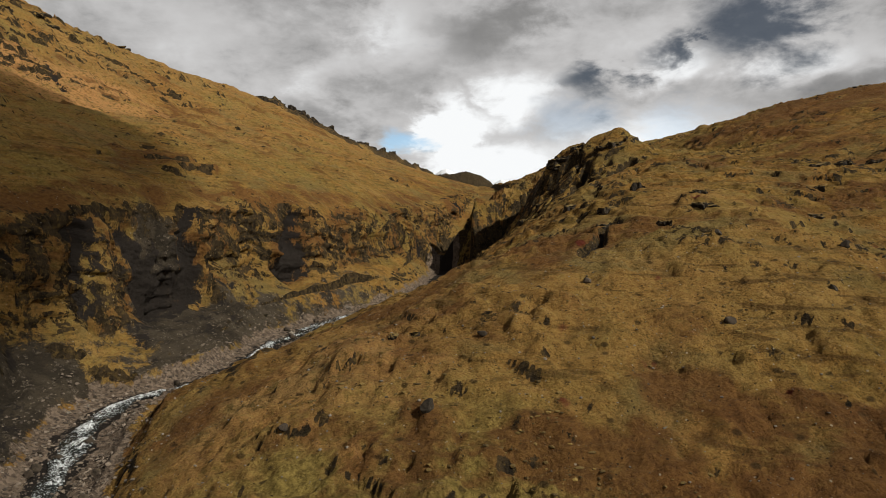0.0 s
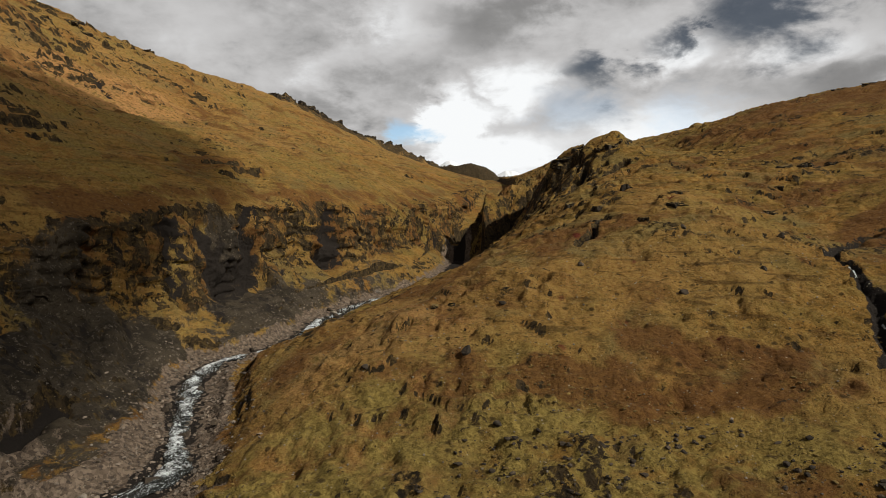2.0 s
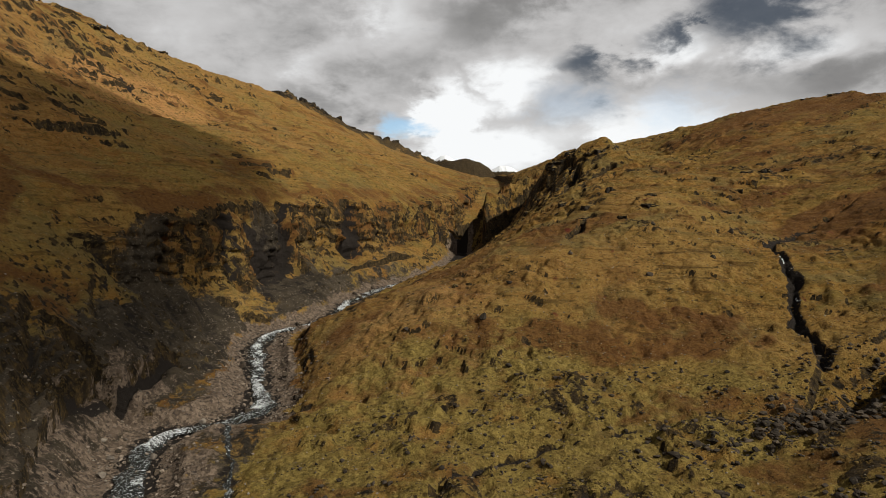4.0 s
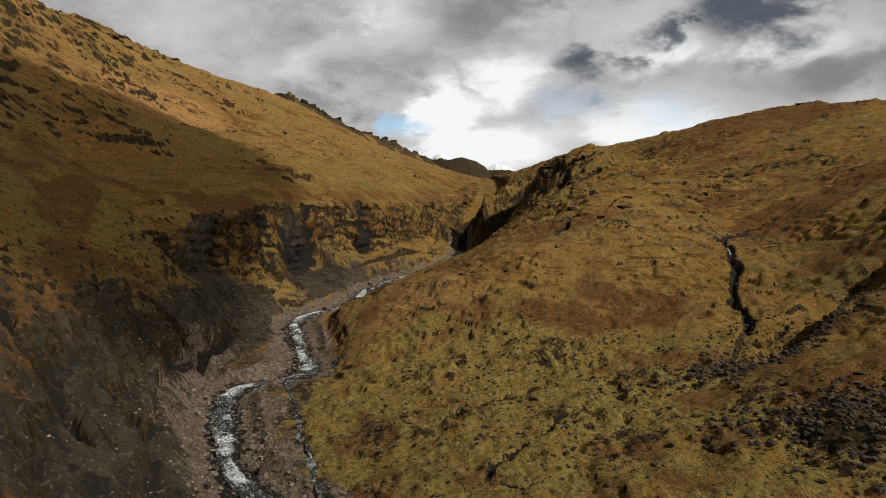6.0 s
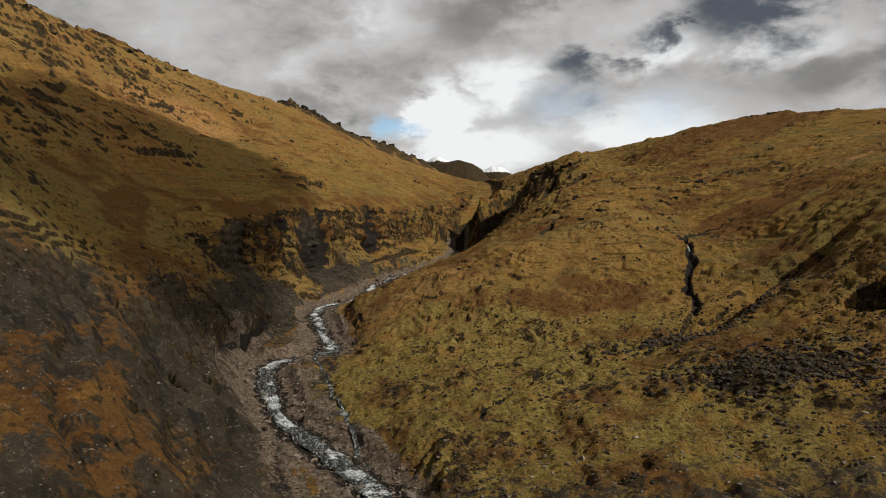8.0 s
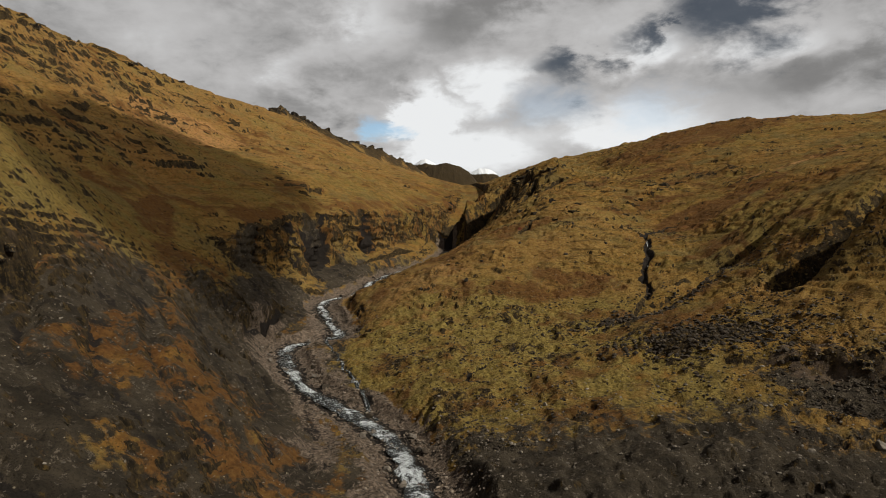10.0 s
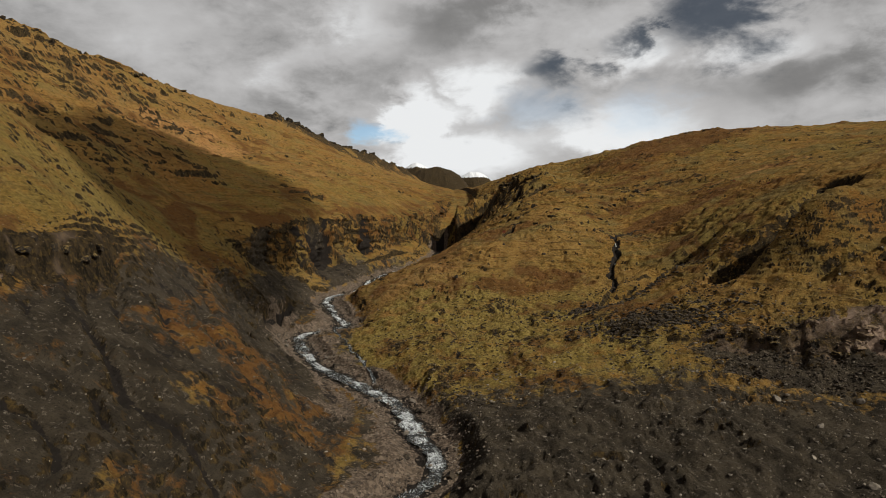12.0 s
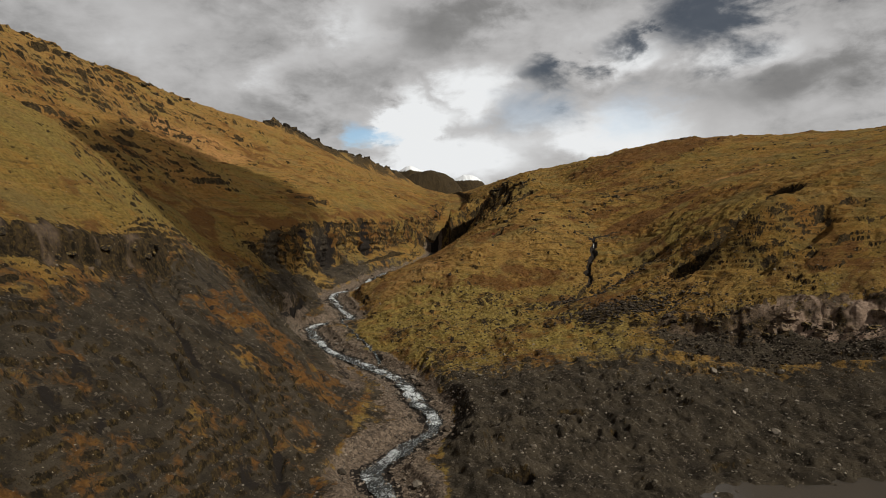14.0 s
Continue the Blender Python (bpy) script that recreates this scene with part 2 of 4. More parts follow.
def ground_material():
    mat, nd = material("hillside")
    at = nd.add("ShaderNodeNewGeometry").outputs["Position"]
    big = nd.noise(at, 0.045, 5.0, 0.6, 0.4)
    mid = nd.noise(at, 0.28, 5.0, 0.6, 0.3)
    fine = nd.noise(at, 2.0, 7.0, 0.72)
    grain = nd.noise(at, 7.0, 5.0, 0.75)
    tuft = nd.add("ShaderNodeTexVoronoi", {"Vector": at, "Scale": 1.7, "Randomness": 1.0}).outputs["Distance"]
    tuft2 = nd.add("ShaderNodeTexVoronoi", {"Vector": at, "Scale": 4.5, "Randomness": 1.0}).outputs["Distance"]
    # withered grass and moss
    clump = nd.noise(at, 0.85, 6.0, 0.68, 0.2)
    ledge = nd.noise(nd.stretch(at, 0.16, 0.16, 1.3), 1.0, 6.0, 0.62, 0.5)
    sward = nd.noise(at, 0.022, 4.0, 0.55, 0.6)
    grass = nd.mix(nd.ramp(mid, 0.35, 0.65), (0.235, 0.124, 0.028), (0.160, 0.104, 0.025))
    grass = nd.mix(nd.math("MULTIPLY", nd.ramp(big, 0.46, 0.64), 0.75), grass, (0.215, 0.094, 0.021))
    grass = nd.mix(nd.math("MULTIPLY", nd.ramp(sward, 0.50, 0.62), 0.55), grass, (0.285, 0.165, 0.050))
    grass = nd.mix(nd.math("MULTIPLY", nd.ramp(fine, 0.45, 0.75), 0.7), grass, (0.270, 0.172, 0.050))
    # low fine and grain values darken the grass: crevice shade put into colour
    grass = nd.mix(nd.math("MULTIPLY", nd.ramp(fine, 0.48, 0.34), 0.6), grass, (0.080, 0.045, 0.014))
    grass = nd.mix(nd.math("MULTIPLY", nd.ramp(ledge, 0.46, 0.36), 0.75), grass, (0.078, 0.042, 0.013))
    grass = nd.mix(nd.math("MULTIPLY", nd.ramp(ledge, 0.55, 0.66), 0.5), grass, (0.310, 0.180, 0.058))
    sage = nd.noise(at, 0.075, 6.0, 0.62, 0.5)
    grass = nd.mix(nd.math("MULTIPLY", nd.ramp(sage, 0.50, 0.62), 0.7), grass, (0.150, 0.112, 0.040))
    # pale orange grass, brightened further: sunshine put into its colour
    grass = nd.mix(nd.math("MULTIPLY", nd.attr("straw_sun"), nd.ramp(clump, 0.36, 0.56)), grass, (0.370, 0.185, 0.070))
    grass = nd.mix(nd.math("MULTIPLY", nd.ramp(clump, 0.47, 0.36), 0.6), grass, (0.088, 0.052, 0.015))
    grass = nd.mix(nd.math("MULTIPLY", nd.ramp(clump, 0.54, 0.66), 0.45), grass, (0.290, 0.200, 0.062))
    grass = nd.mix(nd.math("MULTIPLY", nd.ramp(grain, 0.47, 0.38), 0.55), grass, (0.030, 0.018, 0.008))
    grass = nd.mix(nd.math("MULTIPLY", nd.ramp(grain, 0.57, 0.68), 0.35), grass, (0.340, 0.235, 0.085))
    moss = nd.mix(nd.ramp(fine, 0.35, 0.65), (0.118, 0.082, 0.022), (0.272, 0.193, 0.054))
    grass = nd.mix(nd.math("MULTIPLY", nd.attr("moss"), nd.ramp(mid, 0.30, 0.55)), grass, moss)
    bed = nd.noise(at, 0.13, 6.0, 0.62, 0.6)
    rust = nd.mix(nd.ramp(fine, 0.35, 0.65), (0.080, 0.035, 0.012), (0.145, 0.065, 0.020))
    grass = nd.mix(nd.math("MULTIPLY", nd.ramp(nd.math("ADD", nd.math("MULTIPLY", nd.attr("rust"), 0.20), nd.math("ADD", nd.math("MULTIPLY", bed, 0.75), nd.math("MULTIPLY", clump, 0.25))), 0.55, 0.68), 0.85), grass, rust)
    hag = nd.add("ShaderNodeTexVoronoi", {"Vector": nd.stretch(at, 1.0, 1.0, 1.6), "Scale": 0.9, "Randomness": 1.0})
    peat = nd.add("ShaderNodeSeparateXYZ", {0: hag.outputs["Color"]})
    bare = nd.math("MULTIPLY", nd.ramp(hag.outputs["Distance"], 0.34, 0.16), nd.ramp(nd.math("ADD", peat.outputs[0], nd.math("MULTIPLY", nd.math("SUBTRACT", mid, 0.5), 1.6)), 0.70, 0.82))
    grass = nd.mix(nd.math("MULTIPLY", bare, 0.8), grass, (0.036, 0.022, 0.009))
    # crimson moss cushions
    spots = nd.add("ShaderNodeTexVoronoi", {"Vector": nd.add("ShaderNodeVectorMath", {0: at, 1: nd.stretch(nd.add("ShaderNodeTexNoise", {"Vector": at, "Scale": 1.2}).outputs["Color"], 0.8, 0.8, 0.8)}, operation="ADD").outputs[0], "Scale": 0.21, "Randomness": 1.0})
    some = nd.ramp(nd.add("ShaderNodeSeparateXYZ", {0: spots.outputs["Color"]}).outputs[0], 0.45, 0.55)
    red = nd.math("MULTIPLY", nd.math("MULTIPLY", nd.ramp(spots.outputs["Distance"], 0.14, 0.07), some), nd.attr("cushion"))
    grass = nd.mix(nd.math("MULTIPLY", red, 0.8), grass, (0.10, 0.016, 0.012))
    grass = nd.mix(1.0, grass, (0.98, 1.0, 1.02), "MULTIPLY")
    # dark volcanic scree, moraine and river gravel
    pebble = nd.add("ShaderNodeTexVoronoi", {"Vector": at, "Scale": 3.2}).outputs["Color"]
    peb = nd.add("ShaderNodeSeparateXYZ", {0: pebble}).outputs[0]
    scree = nd.mix(nd.ramp(mid, 0.35, 0.65), (0.030, 0.0242, 0.0168), (0.066, 0.0525, 0.0355))
    scree = nd.mix(nd.math("MULTIPLY", nd.ramp(grain, 0.50, 0.38), 0.6), scree, (0.016, 0.012, 0.010))
    scree = nd.mix(nd.math("MULTIPLY", nd.ramp(peb, 0.84, 0.97), nd.ramp(grain, 0.44, 0.58)), scree, (0.140, 0.114, 0.086))
    scree = nd.mix(nd.math("MULTIPLY", nd.ramp(fine, 0.48, 0.32), 0.6), scree, (0.022, 0.017, 0.013))
    gravel = nd.mix(peb, (0.078, 0.057, 0.041), (0.215, 0.162, 0.118))
    gravel = nd.mix(nd.ramp(fine, 0.5, 0.35), gravel, (0.045, 0.036, 0.030))
    # basalt
    layer = nd.noise(nd.stretch(at, 0.9, 0.9, 0.35), 1.0, 6.0, 0.65, 0.4)
    stone = nd.mix(nd.ramp(layer, 0.38, 0.62), (0.013, 0.010, 0.0065), (0.046, 0.032, 0.017))
    stone = nd.mix(nd.math("MULTIPLY", nd.ramp(fine, 0.48, 0.66), 0.8), stone, (0.105, 0.068, 0.022))
    # pinkish pale rock; on the right band its sunlit look is painted in
    stone = nd.mix(nd.math("MULTIPLY", nd.attr("pale"), nd.ramp(mid, 0.35, 0.6)), stone, (0.300, 0.215, 0.160))

    rag = nd.noise(nd.stretch(at, 1.0, 1.0, 0.6), 0.55, 9.0, 0.72, 0.3)
    rag = nd.math("SUBTRACT", nd.ramp(rag, 0.34, 0.66), 0.5)

    def edge(name, lo=0.40, hi=0.58, amount=0.9):
        return nd.ramp(nd.math("ADD", nd.attr(name), nd.math("MULTIPLY", rag, amount)), lo, hi)

    col = nd.mix(edge("scree", 0.28, 0.62, 0.62), grass, scree)
    col = nd.mix(edge("rock"), col, stone)
    col = nd.mix(edge("gravel", amount=0.6), col, gravel)
    speck = nd.add("ShaderNodeTexVoronoi", {"Vector": at, "Scale": 2.7, "Randomness": 1.0})
    chance = nd.add("ShaderNodeSeparateXYZ", {0: speck.outputs["Color"]})
    dot = nd.ramp(nd.math("SUBTRACT", speck.outputs["Distance"], nd.math("MULTIPLY", chance.outputs[1], 0.16)), 0.10, 0.02)
    col = nd.mix(nd.math("MULTIPLY", dot, nd.ramp(chance.outputs[0], 0.86, 0.88, 0.0, 0.85)), col, (0.300, 0.250, 0.175))
    col = nd.mix(nd.math("MULTIPLY", dot, nd.ramp(chance.outputs[0], 0.30, 0.28, 0.0, 0.8)), col, (0.020, 0.014, 0.009))
    # wet ground, and the shade of cracks, clefts and rills put into the colour
    col = nd.mix(edge("wet_shade", amount=0.5), col, (0.022, 0.018, 0.015))
    col = nd.mix(edge("snow", amount=0.5), col, (0.75, 0.78, 0.82))
    height = nd.math("ADD", nd.math("MULTIPLY", fine, 0.9), nd.math("MULTIPLY", grain, 0.45))
    height = nd.math("SUBTRACT", height, nd.math("ADD", nd.math("MULTIPLY", tuft, 0.35), nd.math("MULTIPLY", tuft2, 0.20)))
    finish(nd, col, 0.95, height, 1.0, 0.42, 0.08)
    return mat


def stone_material(name, dark, light, top=0.0):
    mat, nd = material(name)
    at = nd.add("ShaderNodeNewGeometry").outputs["Position"]
    info = nd.add("ShaderNodeObjectInfo").outputs["Random"]
    isl = nd.add("ShaderNodeNewGeometry").outputs["Random Per Island"]
    pick = nd.math("FRACT", nd.math("ADD", info, isl))
    a = nd.noise(at, 1.1, 5.0, 0.6)
    b = nd.noise(at, 6.0, 5.0, 0.65)
    col = nd.mix(pick, dark, light)
    col = nd.mix(nd.ramp(a, 0.40, 0.68), col, tuple(0.6 * c for c in dark))
    col = nd.mix(nd.math("MULTIPLY", nd.ramp(b, 0.58, 0.70), 0.6), col, (0.15, 0.12, 0.055))
    if top:
        flat = nd.add("ShaderNodeSeparateXYZ", {0: nd.add("ShaderNodeNewGeometry").outputs["Normal"]}).outputs[2]
        grown = nd.ramp(nd.math("ADD", flat, nd.math("MULTIPLY", nd.math("SUBTRACT", b, 0.5), 1.6)), 0.50, 0.75)
        col = nd.mix(nd.math("MULTIPLY", grown, top), col, (0.135, 0.090, 0.028))
    finish(nd, col, 0.88, nd.math("ADD", a, nd.math("MULTIPLY", b, 0.5)), 0.7, 0.15, 0.25)
    return mat


def water_material():
    mat, nd = material("stream_water")
    at = nd.add("ShaderNodeNewGeometry").outputs["Position"]
    rip = nd.noise(at, 4.5, 5.0, 0.6, 0.6)
    a = nd.noise(at, 2.8, 6.0, 0.70, 1.8)
    b = nd.noise(at, 7.5, 6.0, 0.75, 1.5)
    foam = nd.ramp(nd.math("ADD", nd.math("MULTIPLY", a, 0.6), nd.math("ADD", nd.math("MULTIPLY", b, 0.4), nd.math("MULTIPLY", nd.attr("rapid"), 0.075))), 0.545, 0.60)
    col = nd.mix(foam, (0.020, 0.022, 0.020), (0.72, 0.76, 0.78))
    rough = nd.ramp(foam, 0.0, 1.0, 0.08, 0.7)
    finish(nd, col, rough, nd.math("ADD", rip, foam), 0.7, 0.15, 0.5)
    return mat


def lagoon_material():
    mat, nd = material("silty_water")
    at = nd.add("ShaderNodeNewGeometry").outputs["Position"]
    col = nd.mix(nd.noise(at, 0.1, 3.0), (0.050, 0.042, 0.034), (0.062, 0.053, 0.043))
    finish(nd, col, 0.22, nd.noise(nd.stretch(at, 1.0, 2.0, 1.0), 1.2, 4.0), 0.10, 0.05, 0.4)
    return mat


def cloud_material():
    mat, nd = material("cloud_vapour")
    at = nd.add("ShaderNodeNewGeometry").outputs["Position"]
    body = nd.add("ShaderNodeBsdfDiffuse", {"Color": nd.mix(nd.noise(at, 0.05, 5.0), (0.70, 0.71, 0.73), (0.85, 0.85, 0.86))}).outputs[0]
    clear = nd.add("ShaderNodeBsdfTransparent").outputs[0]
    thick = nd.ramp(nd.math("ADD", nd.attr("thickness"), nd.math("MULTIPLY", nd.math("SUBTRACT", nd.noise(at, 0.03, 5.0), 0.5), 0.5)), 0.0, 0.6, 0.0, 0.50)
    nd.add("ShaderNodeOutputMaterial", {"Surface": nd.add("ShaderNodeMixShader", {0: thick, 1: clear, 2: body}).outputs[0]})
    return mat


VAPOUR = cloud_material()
GROUND = ground_material()
BASALT = stone_material("basalt_boulder", (0.028, 0.021, 0.014), (0.070, 0.052, 0.036))
PEBBLE = stone_material("river_stone", (0.070, 0.054, 0.041), (0.270, 0.215, 0.165))
PALE = stone_material("pale_stone", (0.12, 0.10, 0.08), (0.28, 0.24, 0.19))
CRAG = stone_material("basalt_crag", (0.020, 0.015, 0.010), (0.048, 0.035, 0.022), 1.0)
# lighter copy of the crag rock: pinkish tone plus painted sunlight
PALE_LIT_CRAG = stone_material("pinkish_lit_rock", (0.13, 0.092, 0.066), (0.24, 0.17, 0.125), 0.4)
CLUMP = stone_material("moss_clump", (0.075, 0.048, 0.014), (0.235, 0.155, 0.044))
WATER = water_material()
LAGOON = lagoon_material()


# ---- relief ----
def lattice(ix, iy, seed):
    h = (ix.astype(np.int64) * 374761393 + iy.astype(np.int64) * 668265263 + seed * 974634777) & 0xFFFFFFFF
    h = ((h ^ (h >> 13)) * 1274126177) & 0xFFFFFFFF
    return ((h ^ (h >> 16)) & 0xFFFFFF) / float(0xFFFFFF)


def value(x, y, seed=0):
    """Smooth noise, 0 to 1, with a period of about 1."""
    x, y = np.broadcast_arrays(np.asarray(x, float), np.asarray(y, float))
    ix, iy = np.floor(x), np.floor(y)
    fx, fy = x - ix, y - iy
    fx, fy = fx * fx * fx * (fx * (fx * 6 - 15) + 10), fy * fy * fy * (fy * (fy * 6 - 15) + 10)
    a = lattice(ix, iy, seed) * (1 - fx) + lattice(ix + 1, iy, seed) * fx
    b = lattice(ix, iy + 1, seed) * (1 - fx) + lattice(ix + 1, iy + 1, seed) * fx
    return a * (1 - fy) + b * fy


def fbm(x, y, octaves=4, seed=0, gain=0.5):
    """Layered noise, about -1 to 1."""
    total, amp, norm = 0.0, 1.0, 0.0
    c, s = math.cos(0.6), math.sin(0.6)
    for k in range(octaves):
        total = total + amp * (2 * value(x, y, seed + 17 * k) - 1)
        norm += amp
        amp *= gain
        x, y = 2.03 * (c * x - s * y) + 5.2, 2.03 * (s * x + c * y) + 1.7
    return total / norm


def ridged(x, y, octaves=3, seed=0):
    """Sharp-crested noise, 0 to 1."""
    total, amp, norm = 0.0, 1.0, 0.0
    for k in range(octaves):
        total = total + amp * (1 - np.abs(2 * value(x, y, seed + 31 * k) - 1))
        norm += amp
        amp *= 0.5
        x, y = x * 2.1 + 3.1, y * 2.1 + 7.7
    return total / norm


def step(v, lo, hi):
    v = np.clip((v - lo) / (hi - lo), 0, 1)
    return v * v * (3 - 2 * v)


def glide(xs, vs, q):
    """A smooth curve through (xs, vs) without overshoot. vs may hold columns."""
    xs, vs, q = np.asarray(xs, float), np.asarray(vs, float), np.asarray(q, float)
    h = np.diff(xs)
    d = np.diff(vs, axis=0) / (h[:, None] if vs.ndim > 1 else h)
    g = np.zeros_like(vs)
    a, b = d[:-1], d[1:]
    ok = a * b > 0
    g[1:-1] = np.where(ok, 2 * a * b / np.where(ok, a + b, 1), 0)
    g[0], g[-1] = d[0], d[-1]
    q = np.clip(q, xs[0], xs[-1])
    k = np.clip(np.searchsorted(xs, q) - 1, 0, len(xs) - 2)
    s = (q - xs[k]) / h[k]
    hk = h[k]
    if vs.ndim > 1:
        s, hk = s[:, None], hk[:, None]
    return (2 * s**3 - 3 * s**2 + 1) * vs[k] + (s**3 - 2 * s**2 + s) * hk * g[k] + (3 * s**2 - 2 * s**3) * vs[k + 1] + (s**3 - s**2) * hk * g[k + 1]


RIVER_Y = [-150, -80, -62, -55, -49, -44, -34, -23, -12, -5, 1, 7, 13, 20, 25, 28.5, 31.5, 36, 40, 50, 59, 65, 69, 76, 88, 92, 104, 114, 123, 150, 180, 215, 270, 340]
RIVER_X = [-2, -8, -12, -14, -16, -13.4, -8.2, -10.6, -13.4, -18, -22.8, -27.5, -30, -32.6, -34, -33, -28, -26, -27.5, -30.5, -33, -32.6, -28.5, -25, -23.6, -22, -17.5, -11, -4.8, 0, 2, 10, 19, 21]
LEVEL_Y = [-150, -80, -60, -45, -30, -8, 0, 11, 22, 40, 58, 76, 92, 113, 128, 180, 210, 340]
LEVEL_Z = [12.3, 12.35, 12.7, 13.5, 14.3, 15.5, 16.2, 17.5, 18.6, 20.5, 22.6, 24.5, 26.1, 27.8, 30.2, 34.3, 36.3, 48]
LAKE = 12.45


def river_x(y):
    return glide(RIVER_Y, RIVER_X, y)


def river_z(y):
    return np.interp(y, LEVEL_Y, LEVEL_Z)


def along(x, y, points):
    """Distance from a line in plan, and how far along it (0 to 1)."""
    best, where = np.full(x.shape, 1e9), np.zeros(x.shape)
    pts = np.array(points, float)
    lens = np.hypot(*np.diff(pts, axis=0).T)
    total, done = lens.sum(), 0.0
    for (ax, ay), (bx, by), n in zip(pts[:-1], pts[1:], lens):
        s = np.clip(((x - ax) * (bx - ax) + (y - ay) * (by - ay)) / (n * n), 0, 1)
        d = np.hypot(x - ax - s * (bx - ax), y - ay - s * (by - ay))
        near = d < best
        best, where = np.where(near, d, best), np.where(near, (done + s * n) / total, where)
        done += n
    return best, where


def patch(x, y, cx, cy, rx, ry, turn=0.0):
    """1 in the middle of an oval patch, 0 at its rim."""
    c, s = math.cos(radians(turn)), math.sin(radians(turn))
    u, v = (c * (x - cx) + s * (y - cy)) / rx, (c * (y - cy) - s * (x - cx)) / ry
    return np.clip(1 - np.hypot(u, v), 0, 1)


ACROSS = [24, 36, 46, 48, 40, 46, 56, 46, 48, 70, 18, 56, 56, 56, 52, 52, 52, 40, 34, 18]
rows_y = np.concatenate([-150 - np.geomspace(600, 4, 24), np.arange(-150, -72, 1.6), np.arange(-72, 135, 0.33), np.arange(135, 260, 0.7), np.arange(260, 340, 1.4), 340 + np.geomspace(2, 3900, 90)])
lx = glide(STATIONS, np.array([l[0] for l in LINES]).T, rows_y)
lz = glide(STATIONS, np.array([l[1] for l in LINES]).T, rows_y)
spread = 1 + np.clip(rows_y - 340, 0, None) / 700
lx = np.where(rows_y[:, None] > 340, lx * spread[:, None], lx)
u = np.concatenate([np.arange(n) / n + i for i, n in enumerate(ACROSS)] + [[len(ACROSS)]])
gz = np.empty((len(rows_y), len(u)))
gx = np.empty_like(gz)
for j in range(len(rows_y)):
    gx[j] = np.interp(u, np.arange(lx.shape[1]), lx[j])
    gz[j] = glide(lx[j], lz[j], gx[j])
# out to the horizon on both sides
side = np.geomspace(6, 1500, 30)
gx = np.concatenate([gx[:, :1] - side[::-1], gx, gx[:, -1:] + side], axis=1)
gz = np.concatenate([gz[:, :1] + 0.25 * side[::-1] ** 0.9, gz, gz[:, -1:] + 0.1 * side ** 0.9], axis=1)
gy = np.repeat(rows_y[:, None], gx.shape[1], axis=1)
gz += 0.06 * np.clip(gy - 340, 0, None)

base_slope = np.hypot(np.gradient(gz, axis=1) / np.maximum(np.gradient(gx, axis=1), 1e-3), 0)
near = 1 - step(gy, 250, 420)
floor_l = np.repeat(lx[:, 9:10], gx.shape[1], axis=1)
floor_r = np.repeat(lx[:, 10:11], gx.shape[1], axis=1)
rim = np.repeat(lx[:, 6:7], gx.shape[1], axis=1)
foot = np.repeat(lx[:, 7:8], gx.shape[1], axis=1)
side_l = step(gx, floor_l + 1.5, floor_l - 1.5)
side_r = step(gx, floor_r - 1.0, floor_r + 1.5)
floor = 1 - np.maximum(side_l, side_r)

# named features of the place
GULLY = [(20, 13), (28, 21), (31.5, 26.5), (33, 32), (36, 40), (39, 48.5), (40, 53), (48, 61), (54, 63), (62, 67.5), (69, 69), (84, 72)]
d_gully, s_gully = along(gx + 1.5 * fbm(gx / 5, gy / 5, 3, 6), gy + 1.5 * fbm(gx / 5, gy / 5, 3, 7), GULLY)
SPUR = [(21, 15.5), (28, 19), (34.5, 22), (41, 25.5), (47, 27), (56, 28)]
d_spur, s_spur = along(gx, gy, SPUR)
RAVINE = [(41, 6), (48, 8.2), (53, 8.3), (58, 9), (61, 9), (66, 12), (74, 16)]
d_rav, s_rav = along(gx, gy, RAVINE)
RAVINE_LOW = [(49, -8.5), (54, -7), (60, -7.5), (68, -5)]
d_low, s_low = along(gx, gy, RAVINE_LOW)
BROOK_LEFT = [(-47, -36), (-40.4, -42.2), (-35.3, -48), (-30.3, -48.5), (-26, -51), (-24.5, -57.5)]
d_brook, s_brook = along(gx, gy, BROOK_LEFT)
CHASM_NEAR = [(-2, 141), (6, 146), (14, 151), (22, 156), (29, 160), (36, 166)]
d_chn, s_chn = along(gx, gy, CHASM_NEAR)
CHASM_FAR = [(-2, 172), (6, 181), (13, 190), (18, 202)]
d_chf, s_chf = along(gx, gy, CHASM_FAR)

warp = 2.2 * fbm(gx / 6, gy / 6, 3, 5)
gz -= 1.0 * np.clip(1 - d_gully / 0.8, 0, 1) * step(s_gully, 0.0, 0.18) * (1 - step(s_gully, 0.62, 0.95))
gz -= 3.2 * np.clip(1 - np.abs(d_spur + 0.4 * warp) / 3.2, 0, 1) * step(s_spur, 0.0, 0.3)
gz -= 7.6 * np.clip(1 - (d_rav + 0.4 * warp) / 4.4, 0, 1) * step(s_rav, 0.0, 0.25) * (1 - step(s_rav, 0.9, 1.0))
gz += 5.0 * np.exp(-((gx - 60) / 9) ** 2 - ((gy - 2.0) / 4.0) ** 2)
gz -= 2.6 * np.clip(1 - (d_low + 0.3 * warp) / 3.2, 0, 1) * step(s_low, 0.0, 0.25)
gz -= 0.8 * np.clip(1 - (d_brook + 0.25 * warp) / 0.9, 0, 1) * step(s_brook, 0.0, 0.2)
knob = np.exp(-((gx - 37) / 8) ** 2 - ((gy - 137) / 9) ** 2)
gz += 5.4 * knob
gz -= 4.6 * np.exp(-((gx - 57) / 10) ** 2 - ((gy - 155) / 32) ** 2)
gz += 5.5 * np.exp(-((gx - 25) / 7) ** 2 - ((gy - 143) / 7) ** 2)
